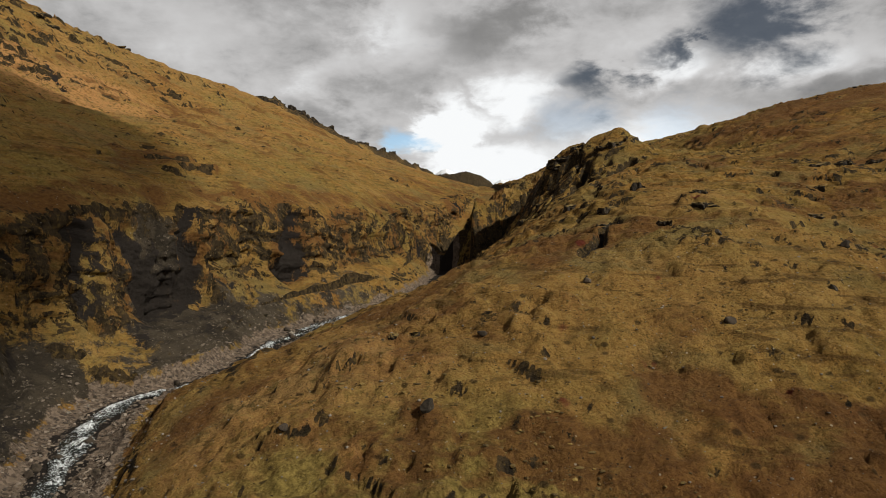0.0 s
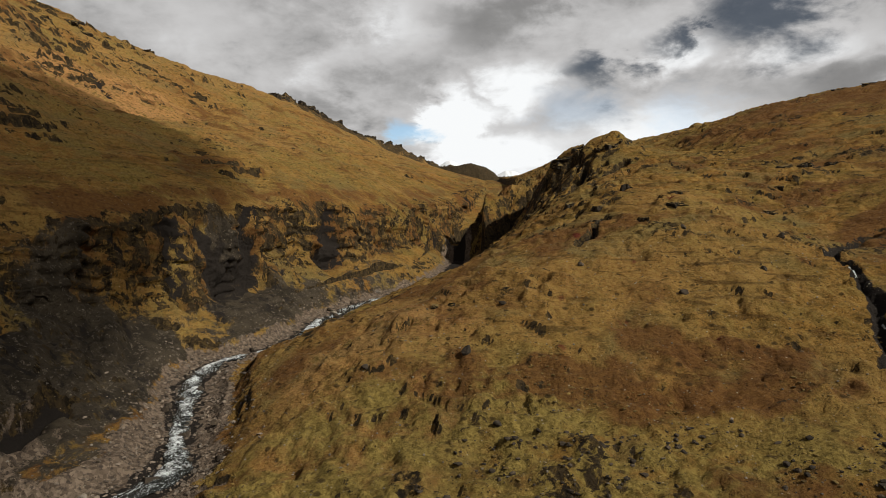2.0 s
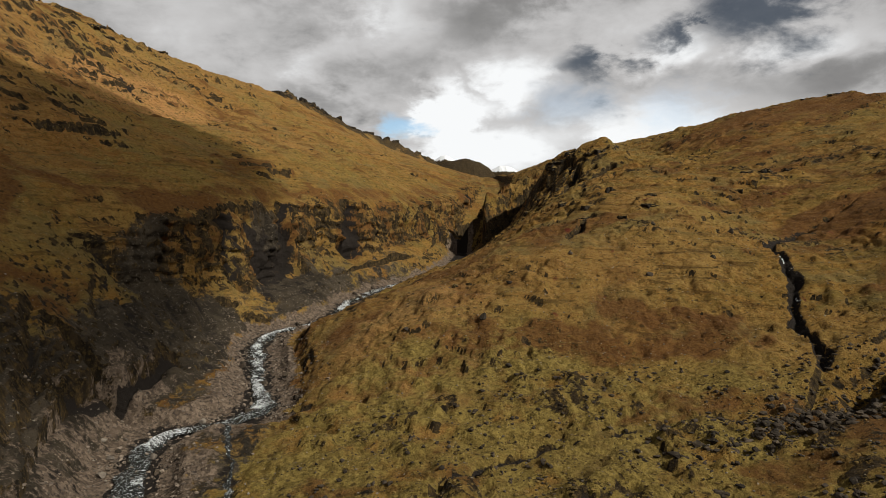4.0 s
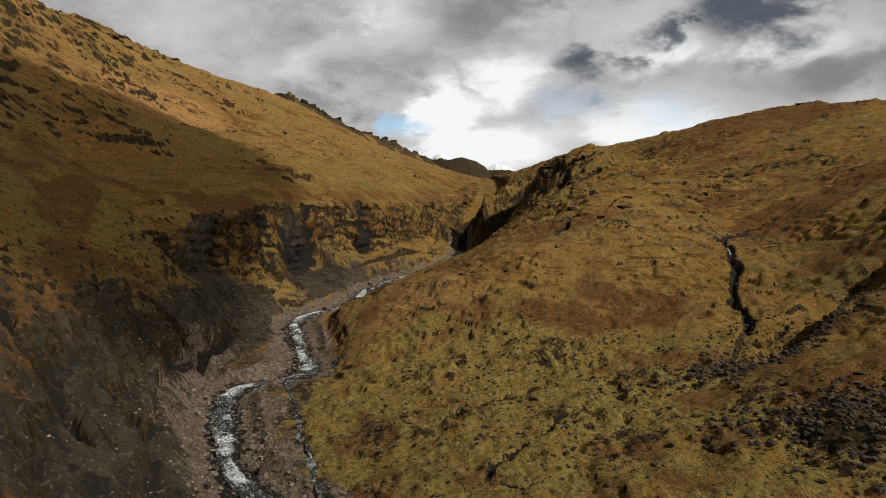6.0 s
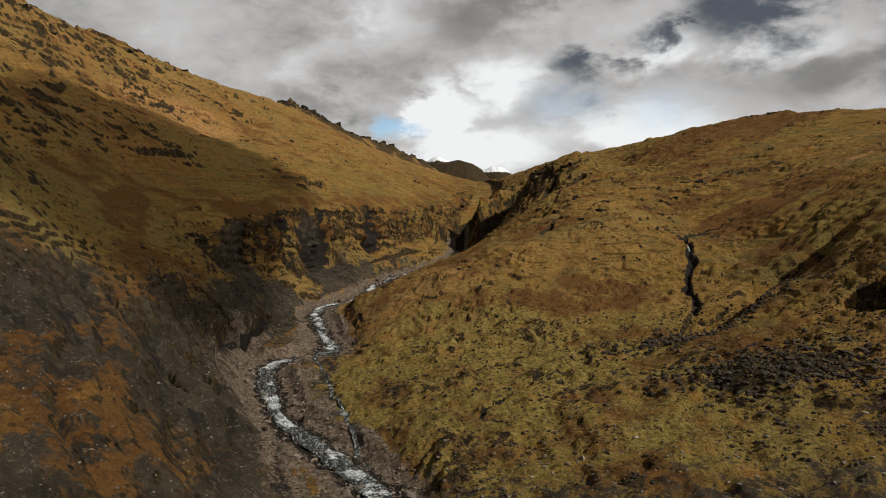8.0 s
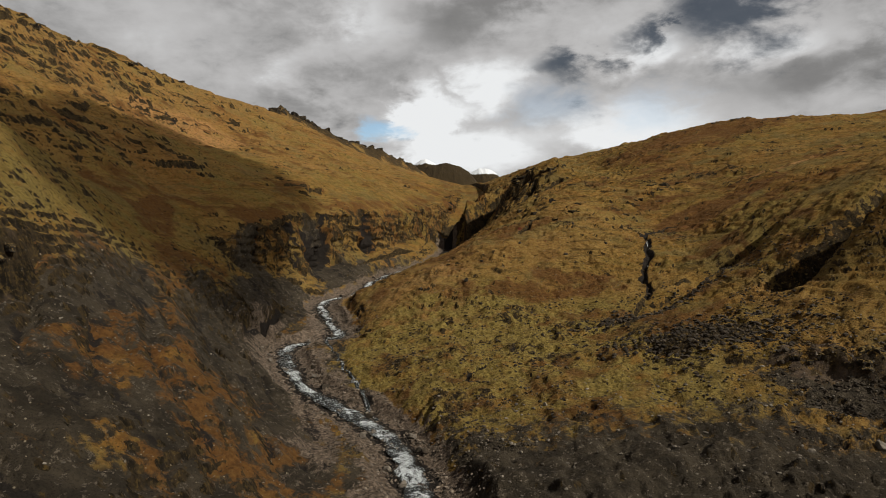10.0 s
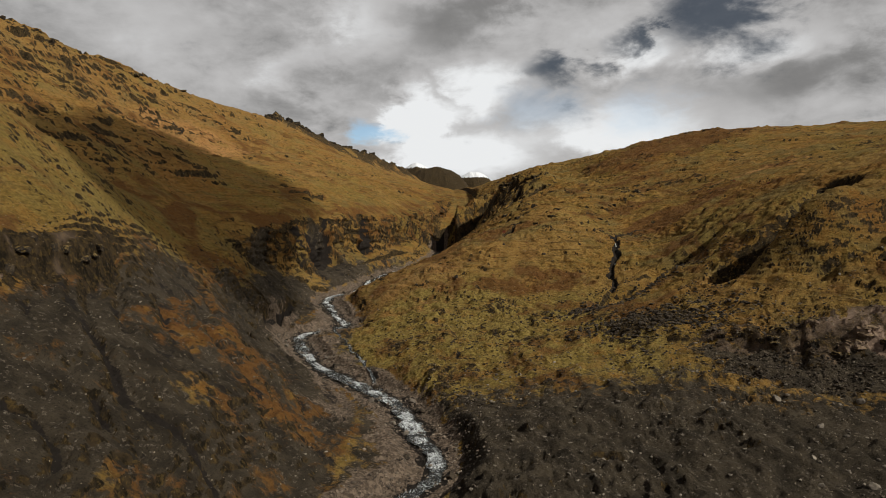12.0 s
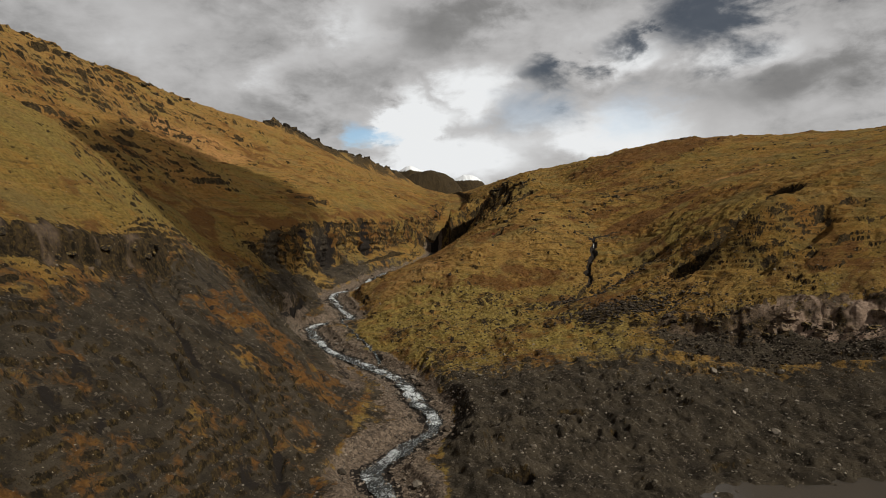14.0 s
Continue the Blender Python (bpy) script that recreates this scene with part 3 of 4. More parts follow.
gz -= 5.6 * np.exp(-((gx - 73) / 15) ** 2 - ((gy - 200) / 30) ** 2)  # saddle behind the knob
gz -= 1.6 * np.exp(-((gx - 44.5) / 4) ** 2 - ((gy - 136) / 8) ** 2)
gz += 3.0 * np.exp(-((gx + 80) / 17) ** 2 - ((gy + 8) / 13) ** 2)  # mossy spur on the left, and the hollow behind it
gz -= 4.5 * np.exp(-((gx + 92) / 22) ** 2 - ((gy - 36) / 15) ** 2)
gz += 3.0 * np.exp(-((gx + 97) / 20) ** 2 - ((gy - 92) / 20) ** 2)
gz += 7.0 * np.exp(-((gx - 13) / 6) ** 2 - ((gy - 166) / 5) ** 2)
depth_n = 17 * step(gx, -2, 8) * (1 - step(s_chn, 0.55, 1.0))
gz -= depth_n * step(d_chn + 0.5 * warp, 5.5, 2.6) * (gx > -2)
depth_f = 17 * step(gx, -2, 6) * (1 - step(s_chf, 0.6, 1.0))
gz -= depth_f * step(d_chf + 0.5 * warp, 5.0, 2.2) * (gx > -2)
# the fin between the two clefts
FIN = [(7.5, 157), (14, 163), (24, 172), (34, 180)]
d_fin, s_fin = along(gx + 1.2 * fbm(gx / 3, gy / 3, 3, 411), gy + 1.2 * fbm(gx / 3, gy / 3, 3, 412), FIN)
gz = np.maximum(gz, np.interp(s_fin, [0, 0.3, 0.7, 1.0], [49, 53, 58, 61]) + 2.0 * fbm(gx / 4, gy / 4, 3, 423) - 2.0 * np.clip(d_fin - 1.2, 0, None))
# ribs of rock across the nose of the hill
nose = np.exp(-((gx - 22) / 13) ** 2 - ((gy - 126) / 17) ** 2)
rib = ridged((0.86 * gx - 0.5 * gy) / 5.5 + 0.5 * fbm(gx / 6, gy / 6, 3, 413), (0.5 * gx + 0.86 * gy) / 22, 3, 414)
gz -= 4.2 * nose * step(rib, 0.60, 0.92)
gz += 1.2 * nose * (step(fbm(gx / 5, gy / 5, 3, 415), 0.0, 0.25) - 0.5)
gz = np.maximum(gz, np.where(np.abs(gy - 150) < 60, river_z(gy) - 0.5, -99))

# crags of the far left ridge, dark hill and snow mountain up the valley
RIDGE = [(-162, 330), (-150, 420), (-140, 470), (-153, 573), (-131, 641), (-104, 755), (-70, 900), (-16, 1100)]
d_rdg, s_rdg = along(gx, gy, RIDGE)
crest = np.interp(s_rdg, [0, 0.11, 0.18, 0.31, 0.41, 0.56, 0.75, 1.0], [125, 134, 144, 167, 161, 159, 164, 160]) + 12 * ridged(gx / 30, gy / 30, 3, 9) - 7
ridge_z = crest - 0.75 * d_rdg
on_ridge = step(ridge_z - gz, 0, 6)
gz = np.maximum(gz, ridge_z)
# ledges and hummocks
cliff_zone = step(gx, rim - 3, rim + 0.5) * (1 - step(gx, foot - 0.5, foot + 2.5)) * step(gy, 40, 62) * (1 - step(gy, 300, 340))
outcrop = step(fbm(gx / 9, gy / 7, 4, 61), 0.30, 0.42)
upper_l = step(gx, rim - 8, rim - 45)
upper_r = step(gx, 20, 50) * step(gy, 45, 80)
high = np.maximum(upper_l * step(gz, 75, 105), upper_r * 0.35)
gz += 1.7 * (outcrop - 0.2) * np.maximum(high, 0.25 * side_r) * near
slant = gx * 0.35 + gz * 0.25
gz -= 3.4 * upper_l * near * (ridged(gy / 17 + 0.6 * fbm(gx / 25, gy / 25, 3, 31), slant / 22, 3, 32) - 0.6)
terr = np.sin(gz * 1.3 + 5 * fbm(gx / 18, gy / 18, 3, 33))
gz += 0.45 * upper_l * near * terr
# rock steps that crop out along the strata
broken = step(fbm(gx / 16, gy / 22, 4, 301), -0.05, 0.35)
stepped = np.maximum(step(gx, rim + 0.5, rim - 5) * step(gy, 25, 60) * (0.25 + 0.75 * broken) * np.where(gx < rim - 40, 0.8, 1.0), side_r * step(gx, 40, 58) * step(gy, -20, -8) * (0.15 + 0.6 * broken) * (1 - 0.5 * step(gy, 34, 60)))
stepped = stepped * near
strata = gz / 3.3 + 2.6 * fbm(gx / 20, gy / 20, 5, 302)
strata = strata - np.floor(strata)
gz += 2.1 * stepped * step(fbm(gx / 7, gy / 7, 3, 308), -0.35, 0.15) * (step(strata, 0.36, 0.64) - strata)
gz += side_l * near * (0.9 * fbm(gx / 14, gy / 14, 4, 3) + 0.40 * fbm(gx / 3, gy / 3, 3, 4))
gz += side_r * near * (0.7 * fbm(gx / 13, gy / 13, 4, 13) + 0.50 * fbm(gx / 2.4, gy / 2.4, 3, 14))
hummock = side_r * step(gx, 34, 20) * step(gy, 34, 22) * step(gy, -30, -12)
gz += 0.8 * hummock * (ridged(gx / 3.6, gy / 3.6, 4, 15) - 0.5)
stony = step(fbm(gx / 11, gy / 11, 4, 401), -0.12, 0.34)
gz += (0.16 + 0.55 * stony) * np.maximum(side_l, side_r) * near * (ridged(gx / 0.9, gy / 0.9, 2, 16) - 0.5)
# worn paths of creep run along the slopes
creep = np.sin(6.2832 * (gz / 1.15 + 1.6 * fbm(gx / 9, gy / 9, 3, 402)))
gz += 0.16 * (1 - floor) * near * step(fbm(gx / 22, gy / 22, 3, 403), -0.25, 0.25) * creep
# rills run down the bare slopes
bare_l = side_l * step(gx, rim - 1, foot + 1) * (1 - step(gy, 95, 135))
rill = ridged((0.55 * gy + 0.83 * gx) / 3.6 + 0.5 * fbm(gx / 9, gy / 9, 3, 21), (0.55 * gx - 0.83 * gy) / 22, 4, 22)
gz -= 2.6 * bare_l * (1 - step(gy, 60, 80)) * step(gy, -75, -20) * (rill - 0.5) * step(gx, floor_l, floor_l - 6)
moraine = side_r * step(gy + 0.25 * gx + 5 * fbm(gx / 9, gy / 9, 3, 25), -6, -27) * step(gy, -70, -60)
gz -= 0.8 * moraine * (ridged(gx / 4.5 + gy * 0.06, gy / 20, 3, 23) - 0.5)
gz += moraine * 0.35 * fbm(gx / 1.6, gy / 1.6, 3, 24)
# rock band on the right, facing the camera
BAND = [(24, -4), (33, -11), (40, -16), (47, -19.5), (55, -24), (66, -30), (80, -36)]
d_band, s_band = along(gx, gy, BAND)
above = np.interp(gx, [b[0] for b in BAND], [b[1] for b in BAND])
band_h = np.interp(gx, [20, 30, 40, 50, 70, 90], [0, 0.8, 1.5, 2.1, 1.9, 0])
lip = gy - above + 3.2 * fbm(gx / 7, gy / 7, 4, 71)
gz += band_h * (step(lip, -1.0, 0.6) - 0.55) * np.exp(-(lip / 7.0) ** 2)
gz += np.minimum(band_h, 1.8) * np.exp(-(lip / 3.0) ** 2) * (0.8 * (ridged(gx / 1.7, gy / 1.3, 3, 303) - 0.5) + 0.5 * fbm(gx / 3, gy / 3, 2, 304))
BAND_LEFT = [(-54, -56), (-51.5, -47), (-49.5, -39), (-48, -29), (-49, -20)]
d_bl, s_bl = along(gx, gy, BAND_LEFT)
lip_l = np.interp(gy, [b[1] for b in BAND_LEFT], [b[0] for b in BAND_LEFT]) - gx + 0.9 * fbm(gx / 3, gy / 3, 3, 72)
gz += 2.6 * (step(lip_l, -0.8, 0.6) - 0.5) * np.exp(-(lip_l / 5.0) ** 2) * step(gy, -75, -55) * (1 - step(gy, -26, -16))

# the cliff's rim wanders and is notched
notch = step(ridged(gy / 11, gy * 0 + 0.5, 1, 96), 0.72, 0.95)
rim_near = np.exp(-((gx - rim - 1) / 4) ** 2) * step(gy, 45, 62) * (1 - step(gy, 150, 200))
gz += rim_near * (1.6 * fbm(gy / 9, gx / 9, 3, 97) - 3.2 * notch)
gx = gx + 2.6 * fbm(gy / 13, gy * 0 + 2.5, 3, 98) * np.exp(-((gx - 0.5 * (rim + foot)) / 9) ** 2) * step(gy, 45, 62) * (1 - step(gy, 150, 200))

# thin cracks and cuts, the hollow of the lagoon
CRACKS = (
    ([(-6.3, 10.4), (-4.5, 13), (-0.5, 15.3), (3.8, 16.5), (9.8, 17), (14.4, 18.3), (19.7, 18.5)], 0.6, 0.6), ([(4.6, 7.8), (-1.8, 0.3), (-4, -2.2)], 0.5, 0.6),
    ([(-46, 4), (-44.3, 1.6), (-39.6, -0.8), (-34.5, -4.2)], 0.8, 1.3), ([(-43.3, 3), (-38.5, 1.4), (-34.2, -1.6)], 0.7, 1.0), ([(-38.8, 8), (-36.4, 5.3), (-35.2, 5.6), (-34.7, 9)], 0.9, 1.3),
    ([(-41.7, 22.3), (-39.8, 27.5), (-38.2, 35.6), (-37.9, 39.5)], 1.3, 1.6), ([(-115, 183), (-104, 173)], 1.5, 1.5), ([(-127, 192), (-115, 183)], 1.0, 1.0),
    ([(28, 135), (24.5, 134.5), (21, 137)], 1.6, 3.0), ([(29.5, 129), (26.5, 121), (23, 112)], 1.3, 2.6), ([(37, 123), (31, 116), (26.5, 108)], 1.3, 2.4), ([(18.6, 68), (15.2, 61.6), (12.6, 58)], 0.9, 1.2), ([(17.2, 78), (13.3, 70)], 0.8, 1.0),
    ([(-3.1, -54.5), (-1.2, -54), (0.8, -54.3)], 1.0, 1.2), ([(8, -37), (11.5, -38.5)], 0.9, 0.9), ([(-42, -58), (-38, -56), (-35, -59)], 0.7, 0.8), ([(-37, -50), (-35, -53)], 0.9, 1.2))
cut = np.zeros_like(gz)
crook_x, crook_y = gx + 0.8 * fbm(gx / 2.5, gy / 2.5, 2, 26), gy + 0.8 * fbm(gx / 2.5, gy / 2.5, 2, 27)
for line, broad, deep in CRACKS:
    d_cut, _ = along(crook_x, crook_y, line)
    gz -= deep * step(d_cut, broad, 0.1)
    cut = np.maximum(cut, step(d_cut, 0.8 * broad, 0.2 * broad))
gz -= 1.3 * step(patch(gx, gy, 46, -67, 36, 15.5), 0.0, 0.35)
TRAIL_RIGHT = [(76, 78), (80.6, 75.4), (87, 73.8), (97.7, 76.6), (106, 78)]
d_trail, _ = along(gx, gy, TRAIL_RIGHT)
TRAIL_LEFT = [(-95.5, 120), (-95.2, 134), (-95, 149), (-95, 173), (-97.8, 218)]
d_trail_l, _ = along(gx, gy, TRAIL_LEFT)

# stream bed and its cut banks
rx, rz = river_x(gy), river_z(gy)
tilt = np.hypot(1.0, np.gradient(river_x(rows_y), rows_y))[:, None]
d_riv = np.abs(gx - rx) / tilt
wide = 1.7 + 0.6 * fbm(gy / 7, gy * 0 + 0.5, 2, 81)
gz += floor * (0.45 * fbm(gx / 2.0, gy / 2.0, 3, 82) + 0.12 * ridged(gx / 0.7, gy / 0.7, 2, 83))
bed = rz - 0.38 + 0.22 * np.clip(d_riv - wide, 0, None)
gz = np.where((d_riv < wide + 5) & (gy < 160), np.minimum(gz, bed + 0.9 * step(d_riv, wide + 1.0, wide + 5) * 3 + 0.15 * fbm(gx / 0.8, gy / 0.8, 2, 84)), gz)
BRAID = [(-28.5, 30.5), (-25.5, 24), (-23.5, 17), (-21, 10), (-18.5, 4), (-15.5, -5)]
d_brd, s_brd = along(gx, gy, BRAID)
gz -= 0.25 * np.clip(1 - d_brd / 1.4, 0, 1)
# cliff faces: columns, cracks and benches pushed out sideways
face = cliff_zone * near
cleft_l = step(ridged(gy / 11 + 0.15 * fbm(gy / 4, gz / 5, 2, 95), gz / 60, 1, 96), 0.80, 0.97)
gx = gx + face * (3.0 * step(gy, 110, 150) * fbm(gy / 15, gz / 20, 3, 94) + 1.0 * (ridged(gy / 2.6, gz / 7, 3, 191) - 0.55) + 1.6 * fbm(gy / 9, gz / 6, 3, 92) + 0.35 * step(fbm(gy / 3, gz / 4, 3, 307), -0.2, 0.3) * np.tanh(2.4 * np.sin(gz * 3.4 + 5.0 * fbm(gy / 5, gz / 12, 3, 93))) + 1.1 * np.round(2.5 * fbm(gy / 2.2, gz / 2.8, 2, 404)) / 2.5 - 1.6 * step(ridged(gy / 4.3 + 0.2 * fbm(gy / 2, gz / 3, 2, 420), gz / 40, 2, 421), 0.84, 0.95) - 2.8 * cleft_l)
gz += face * 0.6 * fbm(gx / 2.5, gy / 2.5, 3, 94)

# ---- what covers the ground ----
sx = np.gradient(gz, axis=1) / np.where(np.abs(np.gradient(gx, axis=1)) < 0.02, 0.02, np.gradient(gx, axis=1))
sy = np.gradient(gz, axis=0) / np.gradient(gy, axis=0)
steep = np.hypot(sx, sy)
rock = step(steep, 1.05, 1.7)
streak = ridged(gy / 2.6, gz / 7, 3, 191)
bench = fbm(gy / 5, gz / 3.0, 4, 192)
rock = rock * (1 - 0.45 * cliff_zone)
rock = np.maximum(rock, cliff_zone * (1 - 0.45 * step(gy, 118, 140)) * (0.44 + 0.6 * (0.60 - streak) + 0.55 * bench + 0.22 * np.sin(gz * 2.1 + 7.0 * fbm(gy / 9, gz / 12, 3, 93))))
rock = np.maximum(rock, 0.8 * on_ridge * step(gy, 340, 420) * step(fbm(gx / 30, gy / 30, 3, 95) + 0.012 * (gz - 118), -0.1, 0.2))
patchy = step(fbm(gx / 8, gy / 8, 4, 62) + 0.35 * fbm(gx / 1.8, gy / 1.8, 2, 63), 0.26, 0.46)
gz += (patchy - 0.2) * np.maximum(0.6 * upper_l, 0.4 * side_r) * near
# dark rock in two terrace hollows, their shade put into its colour too
rock = np.maximum(rock, 0.9 * step(patch(gx, gy, 28, -3, 12, 7, -20) + 0.4 * fbm(gx / 4, gy / 4, 4, 416), 0.25, 0.6))
rock = np.maximum(rock, 0.85 * step(patch(gx, gy, 31, 18.5, 14, 5.5, 22) + 0.4 * fbm(gx / 3, gy / 3, 4, 424), 0.25, 0.6))
rock = np.maximum(rock, nose * step(steep, 0.75, 1.15))
rock = np.maximum(rock, 0.42 * patchy * np.maximum(upper_l * (0.62 + 0.28 * step(gz, 100, 120)), 0.85 * side_r * step(gy, 30, 60)) * near)
rock = np.maximum(rock, 0.45 * patchy * hummock)
rock = np.maximum(rock, step(np.minimum(d_chn, d_chf), 7, 4) * step(gx, -3, 0) * step(steep, 0.5, 0.9))
spur_zone = side_r * step(gx, 40, 48) * step(gy, -16, -8) * (1 - step(gy, 28, 36)) * step(d_rav, 2.0, 4.0)
rock = rock * (1 - 0.35 * spur_zone)
band_rock = step(np.abs(lip + 0.8 + 2.5 * fbm(gx / 3.5, gy / 3.5, 4, 75)), 4.2, 1.6) * step(1.4 * band_h + 1.6 * fbm(gx / 4, gy / 4, 3, 74), 0.8, 2.2)
rock = rock * (1 - 0.45 * step(d_fin, 6, 3) - 0.25 * nose)
rock = np.maximum(rock, band_rock * 0.9)
rock = np.maximum(rock, 0.9 * step(np.abs(lip_l), 2.0, 0.7) * step(gy, -75, -55) * (1 - step(gy, -26, -16)))
scree = bare_l * (0.92 + 0.4 * fbm(gx / 9, gy / 12, 3, 96) - 0.46 * step(gy, 5, -20) * step(fbm(gx / 6, gy / 8, 5, 97), -0.10, 0.40))
scree = scree * (1 - step(gy, 20, 34) * (1 - step(gx + 2.5 * fbm(gx / 5, gy / 5, 4, 422), foot - 0.5, foot + 4.0)))
strip, s_strip = along(gx, gy, [(-66, 48), (-52, 22), (-46, 6), (-40.5, -8.5), (-33, -22), (-27, -33)])
scree = scree * (1 - 0.62 * step(strip + 4 * fbm(gx / 4, gy / 6, 4, 197), 4.0, 0.0))
cones = step(patch(gx, gy, -37.5, 71, 6, 6) + patch(gx, gy, -27, 106, 7, 9) + patch(gx, gy, -30, 96, 3, 3) + 0.3 * fbm(gx / 3, gy / 3, 3, 207), 0.05, 0.45)
scree = scree * (1 - 0.5 * cones)
tongue = step(patch(gx, gy, -35, 84.5, 10, 8) + patch(gx, gy, -43, 56, 12, 12) + patch(gx, gy, -23, 96, 3, 4), 0.05, 0.5)
scree = np.maximum(scree, tongue * side_l)
rock = rock * (1 - 0.6 * tongue)
scree = np.maximum(scree, 0.6 * floor * (gy < 165))
scree = np.maximum(scree, moraine)
scree = np.maximum(scree, 0.9 * step(np.abs(gy - above + 5.5), 6, 3) * step(gx, 26, 36) * side_r)
scree = np.maximum(scree, side_r * step(gy, -42, -56))
scree = np.maximum(scree, (1 - side_l) * step(gy, -60, -66))
gravel = np.maximum(floor * step(d_riv + 3 * fbm(gx / 5, gy / 5, 3, 305), 8.5, 4.0), step(d_riv + 1.2 * fbm(gx / 3, gy / 3, 3, 306), wide + 3.2, wide + 0.8)) * (gy < 165)
# sunlit foot of the left slope brightened by painting on lighter gravel
apron = side_l * step(gx, floor_l - 10, floor_l - 2) * step(gy, -40, -20) * (1 - step(gy, 30, 48))
gravel = np.maximum(gravel, apron * (0.55 + 0.5 * fbm(gx / 5, gy / 7, 4, 426)))
wet_shade = np.maximum(step(d_riv + 0.9 * fbm(gx / 1.3, gy / 1.3, 3, 185), wide + 0.5, wide - 0.5), 0.55 * step(d_brd + 0.8 * fbm(gx / 1.5, gy / 1.5, 3, 186), 1.1, 0.2)) * (gy < 165)
# shade inside cracks, cliff clefts and rills, painted dark through this layer
wet_shade = np.maximum(wet_shade, 0.75 * cut)
wet_shade = np.maximum(wet_shade, 0.8 * face * np.maximum(cleft_l, step(ridged(gy / 4.3 + 0.2 * fbm(gy / 2, gz / 3, 2, 420), gz / 40, 2, 421), 0.84, 0.93) * step(fbm(gy / 5, gz / 4, 2, 425), -0.3, 0.2)))
wet_shade = np.maximum(wet_shade, 0.45 * bare_l * step(rill, 0.62, 0.85))
# damp beds of the brook and the gully
wet_shade = np.maximum(wet_shade, 0.7 * step(d_brook, 0.7, 0.3))
wet_shade = np.maximum(wet_shade, 0.8 * step(d_gully, 1.2, 0.4) * step(s_gully, 0.1, 0.2) * (1 - step(s_gully, 0.55, 0.7)))
rust = np.maximum.reduce([
    step(patch(gx, gy, 17, 33.5, 17, 8.0, -8) + 0.25 * fbm(gx / 5, gy / 4, 3, 199), 0.1, 0.5), step(strip + 3 * fbm(gx / 4, gy / 6, 3, 198), 6, 2), step(patch(gx, gy, 60, 62, 26, 10, 15), 0, 0.5),
    0.6 * step(fbm(gx / 24, gy / 16, 4, 98), 0.08, 0.45), step(patch(gx, gy, 100, 150, 45, 30), 0, 0.6), 0.8 * step(np.abs(gx - rim + 4 + 5 * fbm(gx / 8, gy / 14, 3, 208)), 6, 0) * step(gy, 30, 60)])
rust = np.maximum.reduce([rust, 1.0 * bare_l * step(gy, 40, 15), 0.6 * cliff_zone])
moss = np.maximum.reduce([hummock, step(patch(gx, gy, -5, 18, 26, 28), 0, 0.4), 0.7 * step(patch(gx, gy, -80, 0, 45, 60) + 0.3 * fbm(gx / 10, gy / 14, 4, 309), 0, 0.6), 0.5 * step(fbm(gx / 20, gy / 20, 3, 99), 0.1, 0.4)])
cushion = side_r * step(gx, -2, 6) * step(gy, 24, 34) * (1 - step(gy, 75, 95))
# right band paler beyond x 44, where sunlit faces are painted; left: pale slab
pale = band_rock * (0.35 + 0.65 * step(gx, 44, 52)) + 0.3 * step(np.abs(lip_l), 1.6, 0.6) * step(fbm(gx / 2, gy / 2, 2, 73), 0.1, 0.4) * step(gy, -75, -55) * (1 - step(gy, -26, -16))
# straw grass and trails, with sunlit parts of the slopes painted brighter
straw_sun = step(patch(gx, gy, -108, 175, 30, 75) + 0.3 * fbm(gx / 14, gy / 25, 3, 205), 0.1, 0.5)
straw_sun = np.maximum.reduce([straw_sun, 0.45 * step(patch(gx, gy, -9, 40, 13, 26) + 0.3 * fbm(gx / 5, gy / 6, 3, 427), 0.1, 0.5), 0.25 * upper_l, step(d_trail, 1.6, 0.6), 0.9 * step(d_trail_l, 2.2, 0.8)])
snow = gz * 0


def sheet(name, xs, ys, zs, mat, layers=None, smooth=True):
    """A mesh over a lattice of points, with one value per layer at each of them."""
    nr, nc = xs.shape
    mesh = bpy.data.meshes.new(name)
    mesh.vertices.add(nr * nc)
    mesh.vertices.foreach_set("co", np.stack([xs, ys, zs], -1).astype(np.float32).ravel())
    i = np.arange((nr - 1) * (nc - 1))
    k = (i // (nc - 1)) * nc + i % (nc - 1)
    quads = np.stack([k, k + 1, k + nc + 1, k + nc], -1).astype(np.int32)
    mesh.loops.add(quads.size)
    mesh.loops.foreach_set("vertex_index", quads.ravel())
    mesh.polygons.add(len(quads))
    mesh.polygons.foreach_set("loop_start", (np.arange(len(quads)) * 4).astype(np.int32))
    mesh.polygons.foreach_set("use_smooth", np.full(len(quads), smooth))
    mesh.update(calc_edges=True)
    for key, v in (layers or {}).items():
        mesh.attributes.new(key, "FLOAT", "POINT").data.foreach_set("value", np.clip(v, 0, 1).astype(np.float32).ravel())
    mesh.materials.append(mat)
    return new(name, mesh)


ground = sheet("ground", gx, gy, gz, GROUND, dict(rock=rock, scree=scree, gravel=gravel, wet_shade=wet_shade, rust=rust, moss=moss, cushion=cushion, pale=pale, snow=snow, straw_sun=straw_sun))
tagged(ground, "steep valley of ochre grass, dark scree and basalt cliffs", "ground", kind="structure")


